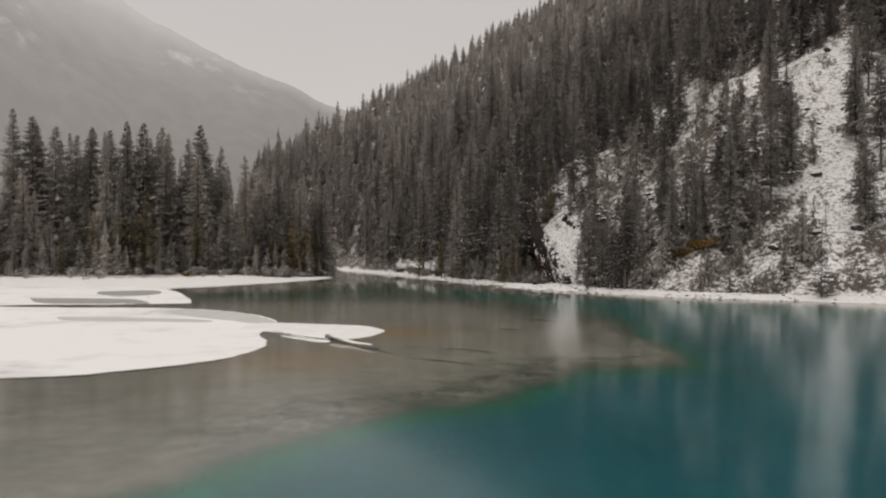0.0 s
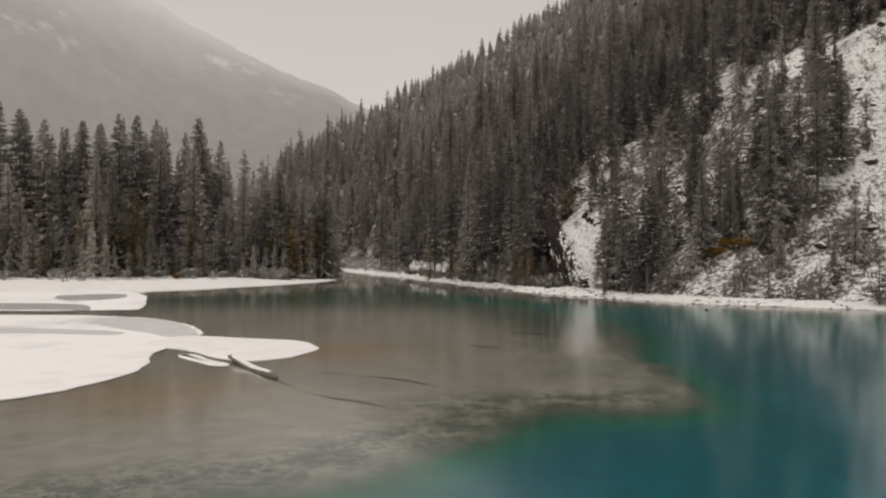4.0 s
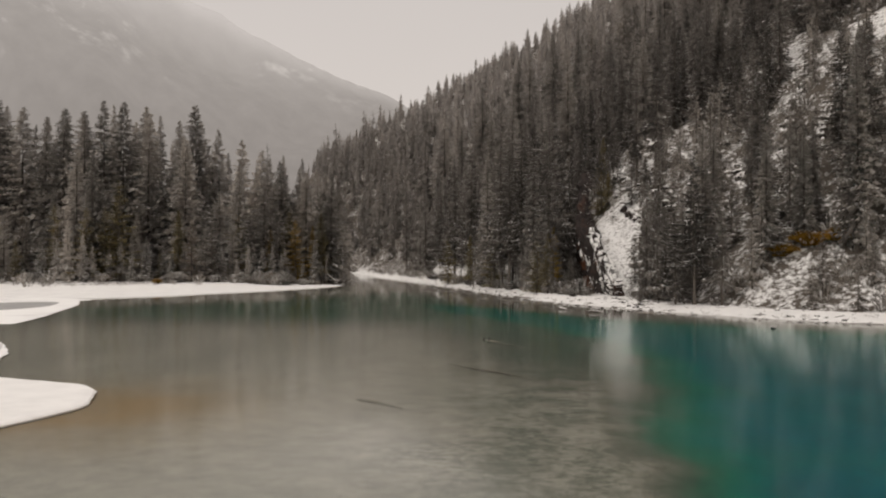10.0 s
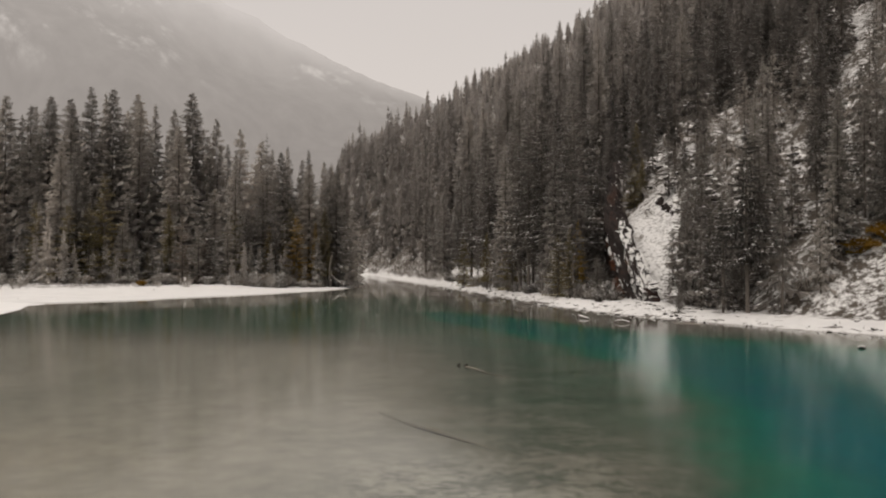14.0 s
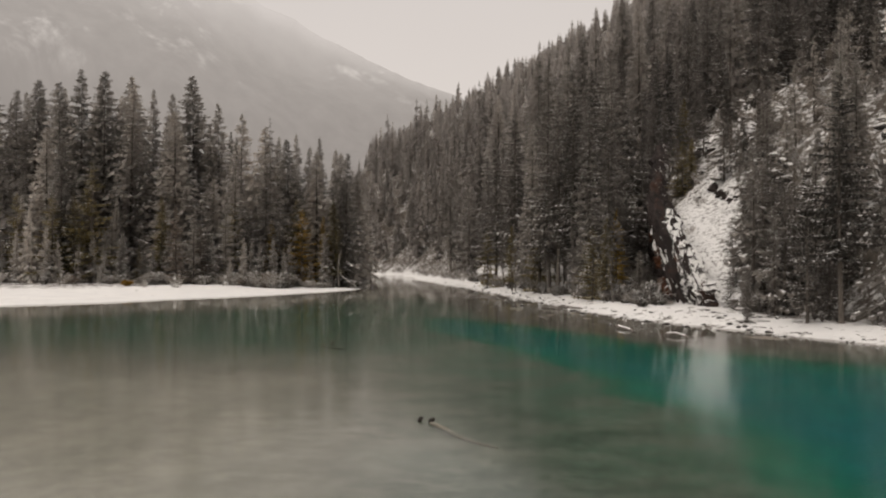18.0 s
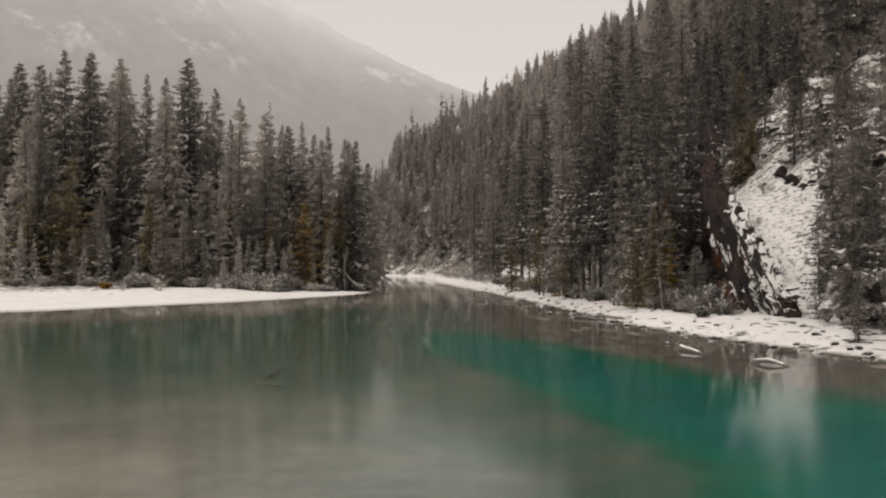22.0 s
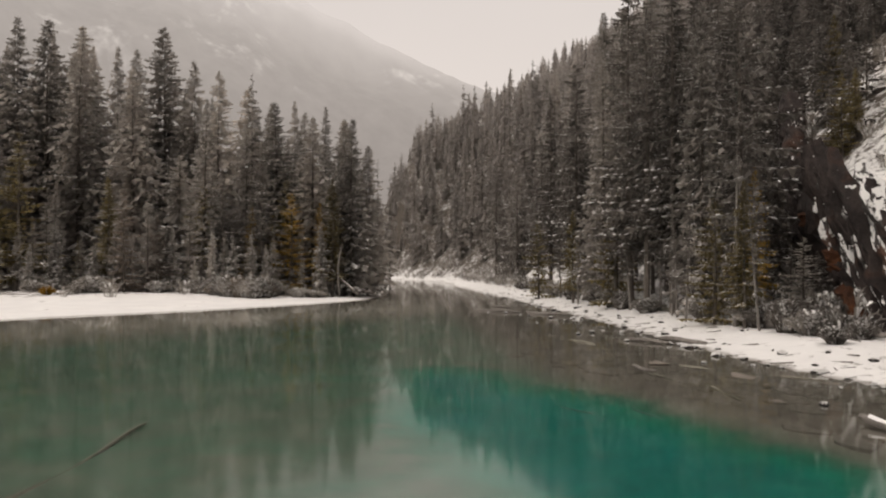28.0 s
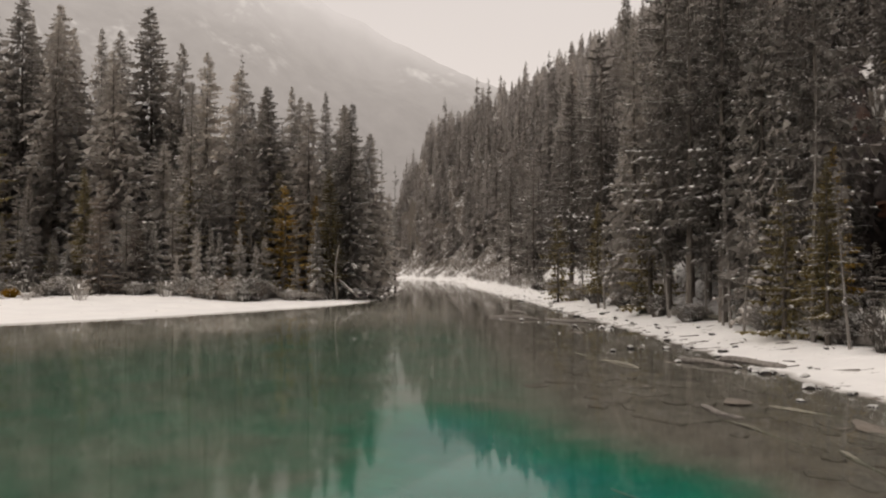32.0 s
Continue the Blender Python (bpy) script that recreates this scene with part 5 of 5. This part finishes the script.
for k, (x, y, wide, deep, turn) in enumerate([(16.5, 120.0, 0.85, 0.55, -28), (19.75, 119.8, 0.95, 0.30, -78), (19.15, 120.2, 0.9, 0.30, -80), (19.7, 117.2, 0.62, 0.36, -55),
                                              (13.3, 123.3, 0.40, 0.26, -20), (13.8, 123.8, 0.5, 0.2, -10), (14.9, 121.9, 0.45, 0.25, -35), (15.1, 120.9, 0.42, 0.25, -45), (17.5, 127.1, 0.35, 0.2, -40)]):      # the widest plates
    ob = new("rock_slab", PLATES[(2 * k + 3) % 9])
    ob.matrix_basis = pose(x, y, float(height(x, y)) + 0.03, 0.6, -0.5, turn) @ Matrix.Diagonal((wide, deep, 1, 1))
    tagged(ob, "broad flat rock slab on the shallow shelf", "rock", "slabs on the shelf")
red = stone(17.6, 121.6, 0.36, 2, "reddish brown slab breaking the surface", "slabs on the shelf", True, 0.1, "rock_slab", z=0.0)


for k in range(22):                        # ledge rocks above and beside the snowy slab
    y = rs.uniform(122, 151)
    x = float(scarp(y)) + (rs.uniform(5.0, 7.0) if y < 144.5 else rs.uniform(1.0, 4.5))
    stone(x, y, rs.uniform(0.3, 0.7), k, "dark angular ledge rock half covered by snow", "rocks round the snowy slab", sink=0.42)
# sticks and bark washed up on the snowy bank
V, F = [], []
for k in range(190):
    i = rs.randint(20, len(RIGHT) - 20)
    w = RIGHT[i + 1] - RIGHT[i]
    w = w / np.linalg.norm(w)
    p = RIGHT[i] + (RIGHT[i + 1] - RIGHT[i]) * rs.uniform() + np.array([w[1], -w[0]]) * (rs.uniform(-0.1, 4.5) if k % 3 else rs.normal(0.2, 0.3))
    t = math.atan2(w[1], w[0]) + rs.normal(0, 0.6)
    long, r = rs.uniform(0.06, 0.42), rs.uniform(0.008, 0.026)
    d, e = np.array([math.cos(t), math.sin(t)]) * long, np.array([-math.sin(t), math.cos(t)]) * r
    ends = [p - d, p + d]
    zz = [float(height(q[0], q[1])) for q in ends]
    n0 = len(V)
    for q, h, f in zip(ends, zz, (1.0, 0.5)):
        V += [(*(q - e * f), h), (*(q + e * f), h), (*q, h + 1.8 * r * f)]
    F += [(n0, n0 + 3, n0 + 5, n0 + 2), (n0 + 1, n0 + 2, n0 + 5, n0 + 4), (n0, n0 + 1, n0 + 4, n0 + 3)]
litter = object_np("driftwood_litter", np.array(V), np.array(F), [MAT_BARK])
tagged(litter, "thin dark sticks and bark scattered over the snowy bank", "driftwood", kind="stuff")


# ---------------------------------------------------------------- the cliff of tilted beds
def rock_bed(k, foot, top, broad, deep, mat):
    """One tilted bed of rock, a rough prism from foot to top; broad along the wall, deep into the hill."""
    rs = np.random.RandomState(900 + k)
    foot, top = Vector(foot), Vector(top)
    axis = top - foot
    nl = max(7, int(axis.length * 2.4))
    along = Vector((-0.22, 0.97, 0.0))
    into = axis.cross(along).normalized()
    if into.x < 0:
        into = -into
    bm = bmesh.new()
    loops = []
    for i in range(nl):
        f = i / (nl - 1)
        end = 0.45 + 0.55 * min(1, 6 * f + 0.3, 5 * (1 - f))
        b = broad * end * (1 + 0.4 * noise.noise(Vector((f * 6, k * 1.7, 0))))
        d = deep * end * (1 + 0.3 * noise.noise(Vector((f * 5, k * 1.3, 3))))
        c = foot + axis * f + along * 0.20 * noise.noise(Vector((f * 4, k, 7))) + into * (0.25 * noise.noise(Vector((f * 5, k, 9))) + 0.12 * round(2 * noise.noise(Vector((f * 9, k, 5)))))
        loop = []
        for p, h in ((-0.5, -0.5), (-0.15, -0.62), (0.25, -0.56), (0.5, -0.42), (0.56, 0.0), (0.5, 0.5), (0.0, 0.55), (-0.5, 0.5), (-0.55, 0.0)):
            j = 0.10
            loop.append(bm.verts.new(c + along * (b * (p + rs.uniform(-j, j))) + into * (d * (h + rs.uniform(-j, j))) + axis.normalized() * rs.uniform(-0.12, 0.12)))
        loops.append(loop)
    m = len(loops[0])
    for p, q in zip(loops[:-1], loops[1:]):
        for i in range(m):
            bm.faces.new((p[i], p[(i + 1) % m], q[(i + 1) % m], q[i]))
    bm.faces.new(loops[0][::-1])
    bm.faces.new(loops[-1])
    bmesh.ops.recalc_face_normals(bm, faces=bm.faces[:])
    me = bpy.data.meshes.new("rock_bed")
    bm.to_mesh(me)
    bm.free()
    me.materials.append(mat)
    ob = new("rock_bed", me)
    ob.parent = cliff
    return ob


def wall_top(y):
    """Height of the slab's edge above the cliff."""
    return float(height(float(scarp(y)) + 0.9, y))


cliff = tagged(new("rock_cliff"), "dark cliff of tilted rock beds with rust stains and snow", "cliff")
cliff.empty_display_size = 0.5
rs = np.random.RandomState(77)
LEAN = Vector((-0.22, 0.50, 0.84))                        # the way the beds run up
STEEP = Vector((-0.05, 0.50, 0.86))
for k in range(42):                        # thin striped beds at the edge of the slab, about every second one white with snow
    y0 = 125.2 + 0.185 * k + rs.uniform(-0.06, 0.06)
    snowy = k % 2 == 0 or k % 7 == 3
    p = Vector((float(scarp(y0)) - 0.36 + rs.uniform(-0.14, 0.10), y0, 0.1 + (rs.uniform(0.0, 1.4) if snowy else rs.uniform(0.0, 0.8))))
    size = min(8.2, 1.3 + 0.36 * k) * rs.uniform(0.7, 1.05) * (0.8 if snowy else 1.0)
    rock_bed(20 + k, p, p + LEAN * size, rs.uniform(0.12, 0.27), rs.uniform(0.40, 0.75), MAT_ROCK_SNOWY if snowy else MAT_ROCK)
for k in range(13):                        # massive dark beds of the steep face
    y0 = 131.6 + 0.95 * k + rs.uniform(-0.25, 0.25)
    p = Vector((float(scarp(y0)) - 0.25 + rs.uniform(-0.35, 0.15), y0, 0.0))
    up = (wall_top(y0 + 2.0) + 0.4) / STEEP.z * rs.uniform(0.85, 1.08)
    rock_bed(k, p, p + STEEP * up, rs.uniform(0.8, 1.4), rs.uniform(0.8, 1.3), MAT_ROCK)
for k in range(11):                        # a second tier behind them, up to the brow
    y0 = 133.5 + 1.5 * k + rs.uniform(-0.4, 0.4)
    p = Vector((float(scarp(y0)) + rs.uniform(-0.1, 0.25), y0, 1.5))
    up = (wall_top(y0 + 3.5) + rs.uniform(0.0, 0.7) - 1.5) / STEEP.z
    rock_bed(110 + k, p, p + STEEP * max(3.0, up), rs.uniform(1.0, 1.6), rs.uniform(0.8, 1.2), MAT_ROCK)
for k in range(9):                         # the dark rib that carries on up the slope
    y0 = 146 + 1.7 * k + rs.uniform(-0.5, 0.5)
    p = Vector((float(scarp(y0)) - 0.2 + rs.uniform(-0.3, 0.3), y0, wall_top(y0) - 4.0))
    rock_bed(70 + k, p, p + STEEP * rs.uniform(5.5, 7.5), rs.uniform(0.9, 1.5), rs.uniform(0.8, 1.3), MAT_ROCK)
for k in range(4):                         # rust-stained lumps on the face
    y0 = (130.9, 131.7, 133.2, 139.0)[k]
    p = Vector((float(scarp(y0)) - 1.1, y0, (0.1, 0.5, 2.4, 4.2)[k]))
    rock_bed(84 + k, p, p + STEEP * (2.0, 1.6, 1.0, 0.9)[k], 0.6, 0.5, MAT_RUST)
for k, (y0, z0, size) in enumerate([(140.8, 4.6, 2.4), (139.2, 5.6, 1.1), (143.8, 2.4, 1.8)]):      # ledges where snow has lodged
    p = Vector((float(scarp(y0)) - 0.75, y0, z0))
    rock_bed(90 + k, p, p + Vector((0.1, 0.15, 0.95)) * size, 0.5, 0.35, MAT_SNOW)
for k in range(6):                         # the dark ledge under the tree, running down across the slab
    x0, y0 = 26.9 + 0.34 * k, 142.0 - 1.2 * k
    z0 = float(height(x0, y0))
    rock_bed(100 + k, (x0 - 0.25, y0 - 0.6, z0 - 0.55), (x0 + 0.15, y0 + 0.3, z0 + 0.16 - 0.02 * k), 1.15, 0.42 - 0.05 * k, MAT_ROCK)
for k, (x, y, r, h) in enumerate([(28.2, 121.2, 0.8, 0.9), (29.3, 120.0, 0.7, 0.8), (22.3, 125.0, 0.5, 0.5), (23.2, 126.6, 0.5, 0.6)]):
    shrub(120 + k, x, y, r, h, MAT_DARK_TWIG, "snowy grey brush at the foot of the cliff", "shrubs on the rocky bank", snow=0.5)
for k in range(11):                        # slender leafless growth beside the rock
    y = 131.5 + 1.15 * k + rs.uniform(-0.4, 0.4)
    plant("thin", k % 5, float(scarp(y)) - rs.uniform(1.6, 3.6), y, rs.uniform(1.8, 3.4), "young growth under the cliff", needles=MAT_TWIG, label="grey twiggy young tree dusted with snow under the cliff", fat=1.7)
for k in range(34):                        # tangled brush under the steep face
    y = 130.8 + 0.34 * k + rs.uniform(-0.3, 0.3)
    x = float(scarp(y)) - rs.uniform(1.1, 3.4)
    shrub(180 + k, x, y, rs.uniform(0.5, 0.9), rs.uniform(0.5, 1.7), MAT_DARK_TWIG if k % 3 else MAT_TWIG, "tangled snowy brush under the steep rock face", "shrubs on the rocky bank", snow=0.7)
